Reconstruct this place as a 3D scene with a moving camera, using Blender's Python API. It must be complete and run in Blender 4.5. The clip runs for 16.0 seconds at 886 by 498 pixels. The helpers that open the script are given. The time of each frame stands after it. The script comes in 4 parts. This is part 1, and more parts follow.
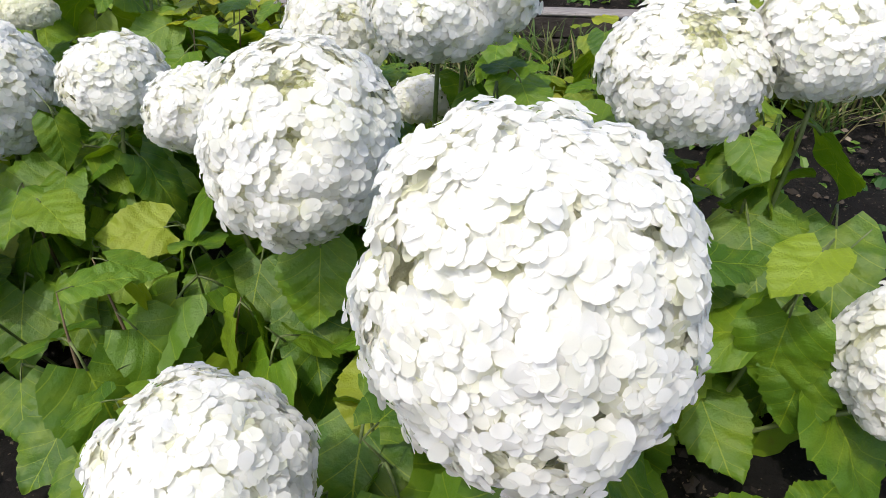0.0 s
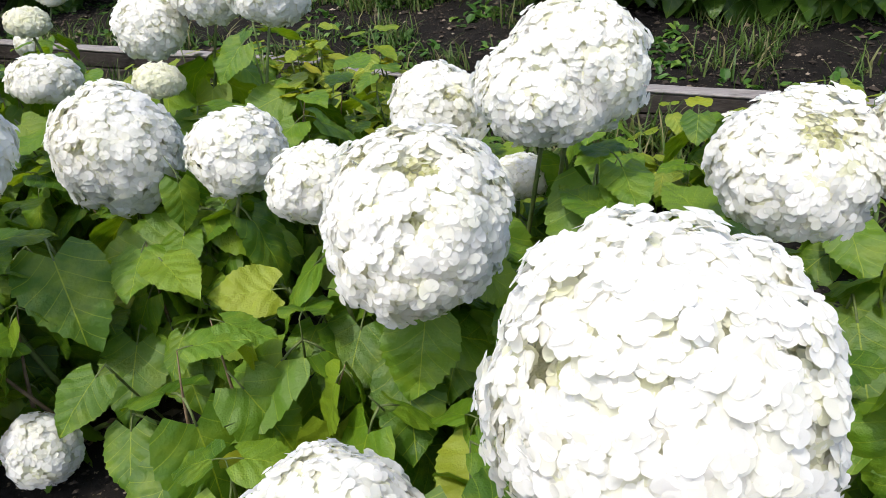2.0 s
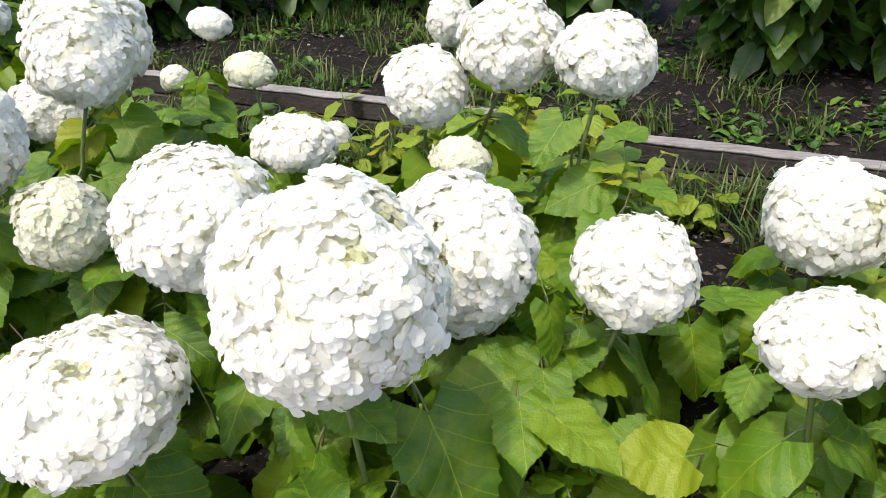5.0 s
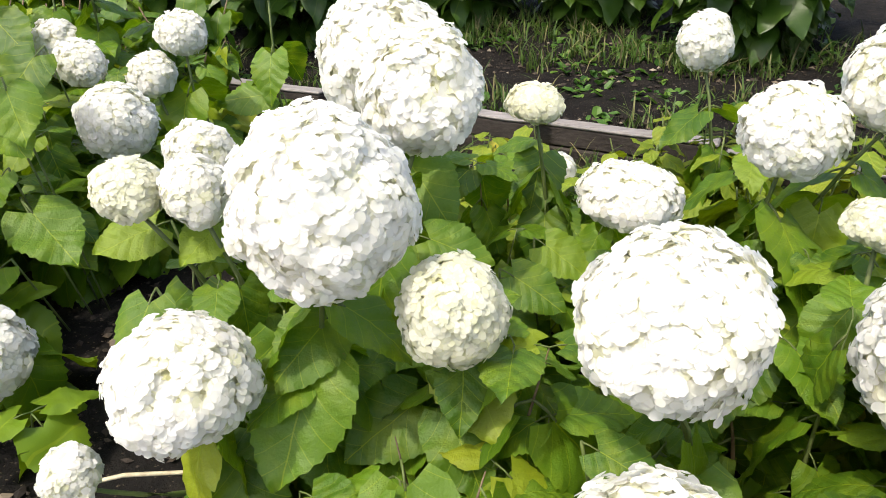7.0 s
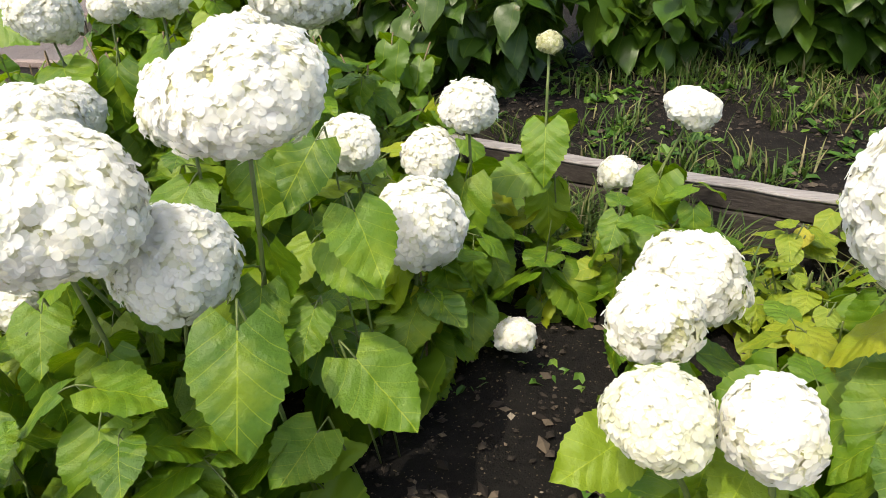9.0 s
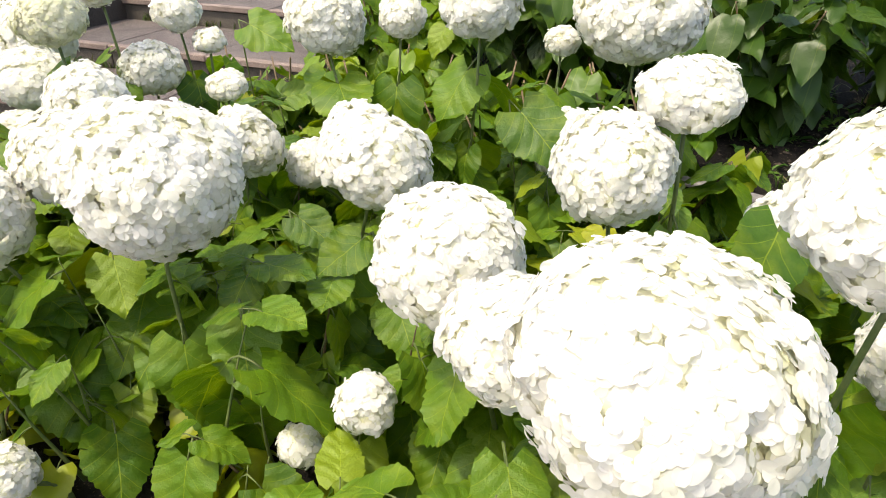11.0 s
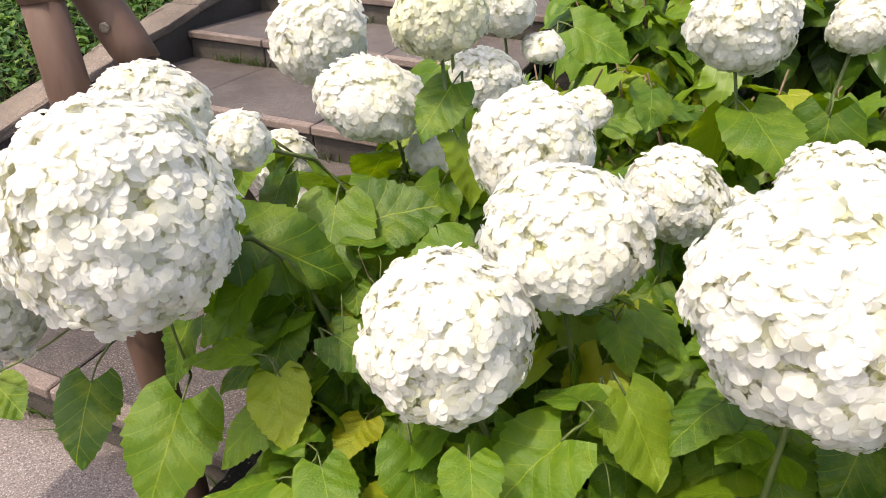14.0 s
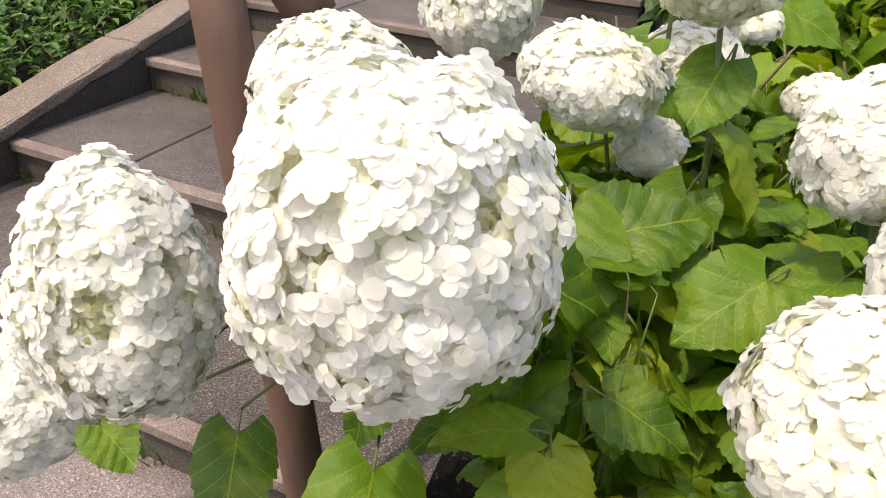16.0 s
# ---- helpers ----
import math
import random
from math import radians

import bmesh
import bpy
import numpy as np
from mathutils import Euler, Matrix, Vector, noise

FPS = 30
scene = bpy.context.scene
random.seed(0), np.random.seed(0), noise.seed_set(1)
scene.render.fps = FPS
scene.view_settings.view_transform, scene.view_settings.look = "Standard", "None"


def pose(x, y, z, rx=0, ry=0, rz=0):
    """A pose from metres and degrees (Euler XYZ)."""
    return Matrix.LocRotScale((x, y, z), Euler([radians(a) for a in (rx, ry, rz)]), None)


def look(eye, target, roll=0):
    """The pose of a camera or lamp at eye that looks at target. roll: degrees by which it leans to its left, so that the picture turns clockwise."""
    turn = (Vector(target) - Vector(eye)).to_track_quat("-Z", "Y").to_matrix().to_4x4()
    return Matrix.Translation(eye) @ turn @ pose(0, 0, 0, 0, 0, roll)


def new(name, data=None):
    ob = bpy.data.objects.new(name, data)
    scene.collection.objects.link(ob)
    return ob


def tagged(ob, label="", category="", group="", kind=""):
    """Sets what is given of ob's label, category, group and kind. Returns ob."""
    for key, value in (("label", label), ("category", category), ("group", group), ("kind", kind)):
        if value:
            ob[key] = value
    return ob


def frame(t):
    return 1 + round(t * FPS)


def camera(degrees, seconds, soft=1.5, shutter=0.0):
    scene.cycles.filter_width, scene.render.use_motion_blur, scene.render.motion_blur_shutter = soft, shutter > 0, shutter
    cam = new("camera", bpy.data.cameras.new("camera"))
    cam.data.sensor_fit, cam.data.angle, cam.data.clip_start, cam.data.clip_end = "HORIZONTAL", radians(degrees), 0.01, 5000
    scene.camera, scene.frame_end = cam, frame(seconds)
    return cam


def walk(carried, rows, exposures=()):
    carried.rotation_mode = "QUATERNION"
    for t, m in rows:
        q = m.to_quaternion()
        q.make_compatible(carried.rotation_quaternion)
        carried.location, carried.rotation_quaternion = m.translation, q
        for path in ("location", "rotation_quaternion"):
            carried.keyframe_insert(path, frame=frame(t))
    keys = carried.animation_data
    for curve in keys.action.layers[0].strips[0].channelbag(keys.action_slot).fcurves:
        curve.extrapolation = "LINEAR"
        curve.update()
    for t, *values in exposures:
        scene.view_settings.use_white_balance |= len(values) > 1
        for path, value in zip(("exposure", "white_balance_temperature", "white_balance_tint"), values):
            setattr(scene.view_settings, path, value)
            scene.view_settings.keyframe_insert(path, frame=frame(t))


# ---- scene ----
cam = camera(65.0, 16.0, soft=0.6)
PATH = [
    (0, (0.0084, 0.0924, 0.8442), (0.0602, 2.3408, -0.826), -4.2),
    (0.5, (-0.0014, 0.0896, 0.854), (-0.007, 2.366, -0.7756), -4.5),
    (1, (-0.0112, 0.0924, 0.8638), (-0.077, 2.3996, -0.721), -4.6),
    (1.5, (-0.0238, 0.0952, 0.8736), (-0.1582, 2.4332, -0.6608), -4.8),
    (2, (-0.0504, 0.0896, 0.8904), (-0.2268, 2.4654, -0.581), -4.4),
    (2.5, (-0.0686, 0.091, 0.9142), (-0.3136, 2.4906, -0.5068), -4.2),
    (3, (-0.112, 0.1176, 0.938), (-0.4354, 2.5242, -0.455), -4.1),
    (3.5, (-0.2156, 0.1848, 0.9506), (-0.581, 2.5858, -0.4438), -4.2),
    (3.7, (-0.2856, 0.2254, 0.9562), (-0.637, 2.6166, -0.4578), -4.1),
    (5.8, (-0.889, 0.4256, 0.9086), (-1.0276, 2.8616, -0.4662), -0.9),
    (6, (-0.9352, 0.4368, 0.9156), (-1.106, 2.8574, -0.483), -1.3),
    (6.5, (-1.0808, 0.4928, 0.9072), (-1.3048, 2.919, -0.4732), -0.8),
    (7, (-1.2684, 0.5838, 0.931), (-1.5596, 3.0044, -0.4438), -1.8),
    (7.5, (-1.4252, 0.6608, 0.9618), (-1.8004, 3.0758, -0.4046), -2.9),
    (8, (-1.6086, 0.742, 0.9716), (-2.0062, 3.1654, -0.3738), -3.2),
    (8.2, (-1.687, 0.7742, 0.9758), (-2.086, 3.2046, -0.3556), -3.6),
    (10.3, (-2.394, 1.1046, 1.0122), (-3.0016, 3.4804, -0.3388), 0.7),
    (10.5, (-2.4766, 1.1102, 1.008), (-3.0856, 3.4916, -0.3318), 0.6),
    (11, (-2.66, 1.1326, 0.9954), (-3.3964, 3.4944, -0.315), 0.6),
    (11.5, (-2.8364, 1.169, 0.98), (-3.682, 3.5028, -0.3164), 0.7),
    (12, (-3.0156, 1.2208, 0.9744), (-3.9424, 3.5322, -0.3052), 0.3),
    (12.5, (-3.199, 1.2278, 0.9646), (-4.0768, 3.5658, -0.3024), 0.1),
    (13, (-3.3768, 1.232, 0.9604), (-4.1356, 3.6078, -0.3136), -0.1),
    (13.5, (-3.507, 1.2684, 0.9394), (-4.2462, 3.6456, -0.343), 0.6),
    (14, (-3.612, 1.3398, 0.9142), (-4.4114, 3.6708, -0.4144), 1.6),
    (14.5, (-3.7058, 1.3916, 0.9002), (-4.5752, 3.661, -0.4914), 1.7),
    (15, (-3.8514, 1.4336, 0.8596), (-4.6494, 3.7268, -0.5348), 2.9),
    (15.5, (-3.9606, 1.4532, 0.8274), (-4.6914, 3.7744, -0.5586), 3.7),
    (16, (-4.0208, 1.47, 0.805), (-4.7852, 3.7926, -0.5586), 4.1),
]
walk(cam, [(t, look(eye, target, roll)) for t, eye, target, roll in PATH],
     exposures=[(0, -0.24, 6280, 9), (2.5, -0.04, 6280, 9), (5, 0.15, 6480, 9), (10, 0.32, 7200, 7), (11.6, 0.17, 7250, 8), (12.4, 0.03, 7300, 9), (13.2, 0.14, 7220, 10), (16, 0.05, 7220, 11)])

# ---------------------------------------------------------------- light
SUN_AZ, SUN_EL = 234.0, 64.0      # degrees from +x towards +y, and above the horizon
world = bpy.data.worlds.new("world")
scene.world = world
world.use_nodes = True
wn, wl = world.node_tree.nodes, world.node_tree.links
sky = wn.new("ShaderNodeTexSky")
sky.sky_type, sky.sun_disc, sky.dust_density, sky.ozone_density = "NISHITA", False, 4.0, 0.6
sky.sun_elevation, sky.sun_rotation = radians(SUN_EL), radians(90 - SUN_AZ)
wl.new(sky.outputs["Color"], wn["Background"].inputs["Color"])
wn["Background"].inputs["Strength"].default_value = 0.32
sun = new("sun", bpy.data.lights.new("sun", "SUN"))
sun.data.energy, sun.data.angle, sun.data.color = 3.15, radians(0.6), (1.0, 0.95, 0.86)
toward = Vector((math.cos(radians(SUN_AZ)) * math.cos(radians(SUN_EL)), math.sin(radians(SUN_AZ)) * math.cos(radians(SUN_EL)), math.sin(radians(SUN_EL))))
sun.matrix_world = look((0, 0, 12), Vector((0, 0, 12)) - toward)


# ---------------------------------------------------------------- materials
class Mat:
    """A node material under construction."""

    def __init__(self, name):
        self.m = bpy.data.materials.new(name)
        self.m.use_nodes = True
        self.n, self.l = self.m.node_tree.nodes, self.m.node_tree.links
        self.out, self.bsdf = self.n["Material Output"], self.n["Principled BSDF"]

    def node(self, kind, **inputs):
        nd = self.n.new("ShaderNode" + kind)
        for key, value in inputs.items():
            self.put(nd, key, value)
        return nd

    def put(self, nd, key, value):
        sock = nd.inputs[int(key[1:])] if key[0] == "i" and key[1:].isdigit() else nd.inputs[key.replace("_", " ")]
        if isinstance(value, bpy.types.NodeSocket):
            self.l.new(value, sock)
        else:
            sock.default_value = value

    def math(self, op, a, b=0.0, c=0.0):
        nd = self.n.new("ShaderNodeMath")
        nd.operation = op
        for i, v in enumerate((a, b, c)):
            self.put(nd, f"i{i}", v)
        return nd.outputs[0]

    def coords(self, which="Object"):
        return self.n.new("ShaderNodeTexCoord").outputs[which]

    def noise(self, vec, scale, detail=4.0, rough=0.6):
        nd = self.node("TexNoise", Scale=scale, Detail=detail, Roughness=rough)
        self.l.new(vec, nd.inputs["Vector"])
        return nd.outputs["Fac"]

    def ramp(self, fac, *stops):
        nd = self.n.new("ShaderNodeValToRGB")
        el = nd.color_ramp.elements
        while len(el) < len(stops):
            el.new(0.5)
        for e, (p, c) in zip(el, stops):
            e.position, e.color = p, (*c, 1.0)
        self.l.new(fac, nd.inputs["Fac"])
        return nd.outputs["Color"]

    def mix(self, fac, a, b, blend="MIX"):
        nd = self.n.new("ShaderNodeMixRGB")
        nd.blend_type = blend
        for i, v in enumerate((fac, a, b)):
            self.put(nd, f"i{i}", (*v, 1.0) if isinstance(v, tuple) and len(v) == 3 else v)
        return nd.outputs[0]

    def bump(self, height, strength, distance):
        nd = self.node("Bump", Strength=strength, Distance=distance, Height=height)
        return nd.outputs["Normal"]

    def done(self, color, rough=0.6, normal=None, spec=0.4, thin=0.0, thin_color=None):
        """The surface; thin: the share of light let through, as leaves and petals do."""
        b = self.bsdf
        self.put(b, "Base Color", (*color, 1.0) if isinstance(color, tuple) else color)
        self.put(b, "Roughness", rough)
        self.put(b, "Specular IOR Level", spec)
        if normal is not None:
            self.put(b, "Normal", normal)
        if thin:
            tr = self.node("BsdfTranslucent")
            self.put(tr, "Color", thin_color if thin_color is not None else color)
            if normal is not None:
                self.put(tr, "Normal", normal)
            mx = self.node("MixShader", i0=thin, i1=b.outputs[0], i2=tr.outputs[0])
            self.l.new(mx.outputs[0], self.out.inputs["Surface"])
        return self.m


def petal_material(name, a, b, c):
    k = Mat(name)
    isl = k.n.new("ShaderNodeNewGeometry").outputs["Random Per Island"]
    col = k.ramp(isl, (0.0, a), (0.6, b), (1.0, c))
    big = k.noise(k.coords(), 14.0, 2.0)
    col = k.mix(k.ramp(big, (0.45, (0, 0, 0)), (0.75, (0.5, 0.5, 0.5))), col, c)
    fine = k.noise(k.coords(), 900.0, 3.0)
    return k.done(col, 0.62, k.bump(fine, 0.12, 0.002), 0.15, 0.60, k.mix(1.0, col, (1.0, 0.985, 0.93), "MULTIPLY"))


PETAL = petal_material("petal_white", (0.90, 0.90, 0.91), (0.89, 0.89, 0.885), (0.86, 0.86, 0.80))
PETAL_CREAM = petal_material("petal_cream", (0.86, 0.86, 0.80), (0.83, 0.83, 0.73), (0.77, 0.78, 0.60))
PETAL_YOUNG = petal_material("petal_young", (0.72, 0.72, 0.54), (0.60, 0.60, 0.38), (0.45, 0.46, 0.22))
k = Mat("flower_core")
PETAL_CORE = k.done(k.ramp(k.noise(k.coords(), 120.0), (0.3, (0.70, 0.70, 0.50)), (0.5, (0.80, 0.79, 0.66)), (0.75, (0.86, 0.85, 0.78))), 0.8, k.bump(k.noise(k.coords(), 200.0), 0.8, 0.004), 0.2)


def leaf_material(name, dark, mid, pale, thin_gain, rough=0.45, vein=0.6, period=0.21):
    """A veined leaf: its own space has the midrib along y, from 0 to 1, and x across."""
    k = Mat(name)
    sep = k.node("SeparateXYZ", i0=k.coords())
    x, y = k.math("ABSOLUTE", sep.outputs[0]), sep.outputs[1]
    rnd = k.n.new("ShaderNodeObjectInfo").outputs["Random"]
    shift = k.math("MULTIPLY", rnd, 37.0)
    vec = k.node("VectorMath", i0=k.coords(), i1=(1, 1, 1))
    vec.operation = "ADD"
    comb = k.node("CombineXYZ", i0=shift, i1=shift, i2=shift)
    k.l.new(comb.outputs[0], vec.inputs[1])
    base = k.ramp(rnd, (0.0, dark), (0.5, mid), (0.82, mid), (0.95, pale), (1.0, tuple(v * g for v, g in zip(pale, (1.5, 1.12, 1.0)))))
    blot = k.noise(vec.outputs[0], 2.4, 3.0)
    base = k.mix(k.ramp(blot, (0.46, (0, 0, 0)), (0.74, (0.6, 0.6, 0.6))), base, pale)
    fine = k.noise(vec.outputs[0], 26.0, 4.0)
    base = k.mix(0.35, base, k.mix(fine, dark, mid), "MIX")
    rib = k.math("LESS_THAN", x, 0.007)
    ph = k.math("FRACT", k.math("DIVIDE", k.math("SUBTRACT", y, k.math("MULTIPLY", x, k.math("SUBTRACT", 1.15, k.math("MULTIPLY", x, 1.0)))), period))
    side = k.math("LESS_THAN", k.math("ABSOLUTE", k.math("SUBTRACT", ph, 0.5)), 0.026)
    veins = k.math("MAXIMUM", rib, k.math("MULTIPLY", side, 0.6))
    col = k.mix(k.math("MULTIPLY", veins, vein), base, pale)
    speck = k.ramp(k.noise(vec.outputs[0], 11.0, 5.0), (0.70, (0, 0, 0)), (0.76, (1, 1, 1)))
    col = k.mix(k.math("MULTIPLY", speck, 0.55), col, (0.16, 0.12, 0.03))
    quilt = k.math("COSINE", k.math("MULTIPLY", ph, 6.283))
    hgt = k.math("ADD", k.math("MULTIPLY", quilt, 0.10), k.math("MULTIPLY", fine, 0.32))
    lit = k.mix(1.0, col, (*thin_gain, 1.0), "MULTIPLY")
    return k.done(col, rough, k.bump(hgt, 0.45, 0.014), 0.4, 0.36, lit)


LEAF = leaf_material("hydrangea_leaf", (0.034, 0.092, 0.006), (0.106, 0.203, 0.009), (0.26, 0.335, 0.018), (1.75, 1.55, 0.5))
LEAF_SPRING = leaf_material("pale_weed_leaf", (0.117, 0.189, 0.0117), (0.189, 0.262, 0.0181), (0.361, 0.37, 0.0316), (1.4, 1.25, 0.5))
LEAF_DARK = leaf_material("background_leaf", (0.0252, 0.0651, 0.0074), (0.0503, 0.107, 0.00888), (0.111, 0.17, 0.0148), (1.5, 1.3, 0.5), 0.38)
k = Mat("stem_green")
STEM = k.done(k.ramp(k.noise(k.coords(), 30.0), (0.3, (0.056, 0.096, 0.02)), (0.7, (0.128, 0.152, 0.048))), 0.55, k.bump(k.noise(k.coords(), 180.0), 0.4, 0.002))
k = Mat("stem_brown")
STEM_OLD = k.done(k.ramp(k.noise(k.coords(), 40.0), (0.3, (0.08, 0.052, 0.028)), (0.7, (0.192, 0.136, 0.08))), 0.75, k.bump(k.noise(k.coords(), 160.0), 0.6, 0.003))
k = Mat("grass_blade")
GRASS = k.done(k.ramp(k.n.new("ShaderNodeNewGeometry").outputs["Random Per Island"], (0.0, (0.037, 0.0814, 0.0104)), (0.65, (0.0629, 0.111, 0.0163)), (0.85, (0.126, 0.133, 0.0444)), (1.0, (0.222, 0.192, 0.0962))), 0.5, None, 0.3, 0.3)
k = Mat("herb_leaf")
HERB = k.done(k.ramp(k.n.new("ShaderNodeNewGeometry").outputs["Random Per Island"], (0.0, (0.0232, 0.0713, 0.00912)), (0.6, (0.0544, 0.136, 0.0149)), (1.0, (0.13, 0.22, 0.0285))), 0.45, k.bump(k.noise(k.coords(), 90.0), 0.4, 0.004), 0.35, 0.35)


def soil_material(name, a, b, c):
    k = Mat(name)
    o = k.coords()
    f = k.noise(o, 9.0, 8.0, 0.7)
    g = k.noise(o, 60.0, 6.0, 0.7)
    col = k.ramp(f, (0.3, a), (0.55, b), (0.75, c))
    chip = k.ramp(k.noise(o, 130.0, 2.0), (0.66, (0, 0, 0)), (0.70, (1, 1, 1)))
    col = k.mix(k.math("MULTIPLY", chip, 0.5), col, (0.22, 0.17, 0.11))
    return k.done(col, 0.95, k.bump(k.math("ADD", f, k.math("MULTIPLY", g, 0.5)), 1.0, 0.03), 0.15)


SOIL = soil_material("dark_soil", (0.0048, 0.004, 0.0036), (0.0104, 0.0088, 0.0076), (0.0256, 0.0216, 0.0176))
MULCH = soil_material("bed_soil", (0.004, 0.0036, 0.0032), (0.0096, 0.0084, 0.0072), (0.0224, 0.0192, 0.0152))


def timber_material(name, a, b, c, grain=18.0):
    k = Mat(name)
    mp = k.node("Mapping", Vector=k.coords(), Scale=(1.6, grain, grain))
    f = k.noise(mp.outputs[0], 6.0, 8.0, 0.7)
    g = k.noise(k.coords(), 3.0, 4.0)
    col = k.mix(k.ramp(g, (0.35, (0, 0, 0)), (0.7, (1, 1, 1))), k.ramp(f, (0.32, a), (0.52, b), (0.72, c)), k.ramp(f, (0.3, b), (0.7, c)))
    return k.done(col, 0.85, k.bump(f, 0.9, 0.006), 0.2)


# beams are dark, the thin boards on top much paler
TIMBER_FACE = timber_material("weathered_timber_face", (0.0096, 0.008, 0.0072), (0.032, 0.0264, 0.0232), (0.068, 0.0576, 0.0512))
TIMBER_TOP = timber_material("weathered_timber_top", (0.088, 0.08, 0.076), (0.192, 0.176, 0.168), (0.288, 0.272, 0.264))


def stone_material(name, a, b, c, scale=1.0, bump=0.5, rough=0.75, stains=0.6):
    k = Mat(name)
    o = k.coords("Object")
    rnd = k.n.new("ShaderNodeObjectInfo").outputs["Random"]
    fine = k.noise(o, 210.0 * scale, 3.0, 0.8)
    mid = k.noise(o, 7.0 * scale, 6.0, 0.65)
    col = k.mix(0.5, k.ramp(fine, (0.36, a), (0.5, b), (0.66, c)), k.ramp(mid, (0.3, a), (0.7, b)))
    col = k.mix(k.math("MULTIPLY", rnd, 0.25), col, c)
    grit = k.noise(o, 330.0 * scale, 1.0)
    col = k.mix(k.math("MULTIPLY", k.ramp(grit, (0.60, (0, 0, 0)), (0.66, (1, 1, 1))), 0.75), col, tuple(min(0.6, v * 1.5) for v in c))
    col = k.mix(k.math("MULTIPLY", k.ramp(grit, (0.34, (1, 1, 1)), (0.40, (0, 0, 0))), 0.65), col, tuple(v * 0.4 for v in a))
    stain = k.ramp(k.noise(o, 2.6 * scale, 6.0, 0.7), (0.42, (0, 0, 0)), (0.66, (1, 1, 1)))
    col = k.mix(k.math("MULTIPLY", stain, stains), col, tuple(v * 0.45 for v in a))
    return k.done(col, rough, k.bump(k.math("ADD", fine, mid), bump, 0.004), 0.35)


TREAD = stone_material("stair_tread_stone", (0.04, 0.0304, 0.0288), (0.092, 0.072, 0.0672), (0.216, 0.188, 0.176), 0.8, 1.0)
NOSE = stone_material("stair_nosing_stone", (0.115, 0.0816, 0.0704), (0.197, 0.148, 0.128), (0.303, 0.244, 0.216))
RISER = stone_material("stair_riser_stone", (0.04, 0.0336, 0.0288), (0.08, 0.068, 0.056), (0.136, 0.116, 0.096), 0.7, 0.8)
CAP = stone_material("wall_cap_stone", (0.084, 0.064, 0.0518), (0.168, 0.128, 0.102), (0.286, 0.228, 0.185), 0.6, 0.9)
# the wall's side faces away from the sun; that shade is in this colour
WALLFACE_SHADED = stone_material("wall_face_stone_shaded", (0.028, 0.0224, 0.0192), (0.06, 0.048, 0.04), (0.112, 0.092, 0.076), 0.5, 0.9)
ASPHALT = stone_material("pinkish_asphalt", (0.112, 0.0904, 0.088), (0.2, 0.166, 0.16), (0.352, 0.308, 0.296), 0.8, 1.0, 0.85, 0.2)
k = Mat("brown_post")
POST = k.done(k.ramp(k.noise(k.node("Mapping", Vector=k.coords(), Scale=(9, 9, 1.5)).outputs[0], 5.0, 6.0), (0.3, (0.088, 0.050, 0.036)), (0.7, (0.125, 0.074, 0.055))), 0.6, k.bump(k.noise(k.coords(), 60.0), 0.3, 0.002), 0.3)
k = Mat("bolt_steel")
k.put(k.bsdf, "Metallic", 0.85)
BOLT = k.done(k.ramp(k.noise(k.coords(), 200.0), (0.3, (0.10, 0.07, 0.05)), (0.7, (0.32, 0.27, 0.23))), 0.5)


# ---------------------------------------------------------------- mesh helpers
def mesh_of(name, verts, faces, mats, index=None, smooth=False):
    """A mesh from arrays; index: the material of each face."""
    me = bpy.data.meshes.new(name)
    me.from_pydata([tuple(v) for v in verts], [], [tuple(f) for f in faces])
    for m in mats:
        me.materials.append(m)
    if index is not None:
        me.polygons.foreach_set("material_index", np.asarray(index, np.int32))
    if smooth:
        me.polygons.foreach_set("use_smooth", np.ones(len(me.polygons), bool))
    me.update()
    return me


def under(ob, parent, label=""):
    ob.parent = parent
    ob.matrix_parent_inverse = parent.matrix_world.inverted() if parent.type != "EMPTY" else parent.matrix_basis.inverted()
    return tagged(ob, label)


def part(name, bm, mat, parent, label="", smooth=False):
    me = bpy.data.meshes.new(name)
    bm.to_mesh(me)
    bm.free()
    me.materials.append(mat)
    if smooth:
        me.polygons.foreach_set("use_smooth", np.ones(len(me.polygons), bool))
    return under(new(name, me), parent, label)


def thing(name, place, label, category, group="", kind=""):
    ob = new(name)
    ob.empty_display_size = 0.1
    ob.matrix_basis = Matrix.Translation(place)
    return tagged(ob, label, category, group, kind)


def slab(corners, z0, z1, bevel=0.006, seg=1):
    """A bevelled prism on a list of ground corners; z0 and z1 may be lists, corner by corner."""
    bm = bmesh.new()
    n = len(corners)
    z0 = z0 if isinstance(z0, (list, tuple)) else [z0] * n
    z1 = z1 if isinstance(z1, (list, tuple)) else [z1] * n
    lo = [bm.verts.new((x, y, z)) for (x, y), z in zip(corners, z0)]
    hi = [bm.verts.new((x, y, z)) for (x, y), z in zip(corners, z1)]
    bm.faces.new(lo[::-1])
    bm.faces.new(hi)
    for i in range(n):
        bm.faces.new((lo[i], lo[(i + 1) % n], hi[(i + 1) % n], hi[i]))
    bmesh.ops.recalc_face_normals(bm, faces=bm.faces)
    if bevel:
        bmesh.ops.bevel(bm, geom=bm.edges[:], offset=bevel, segments=seg, affect="EDGES", profile=0.6)
    return bm


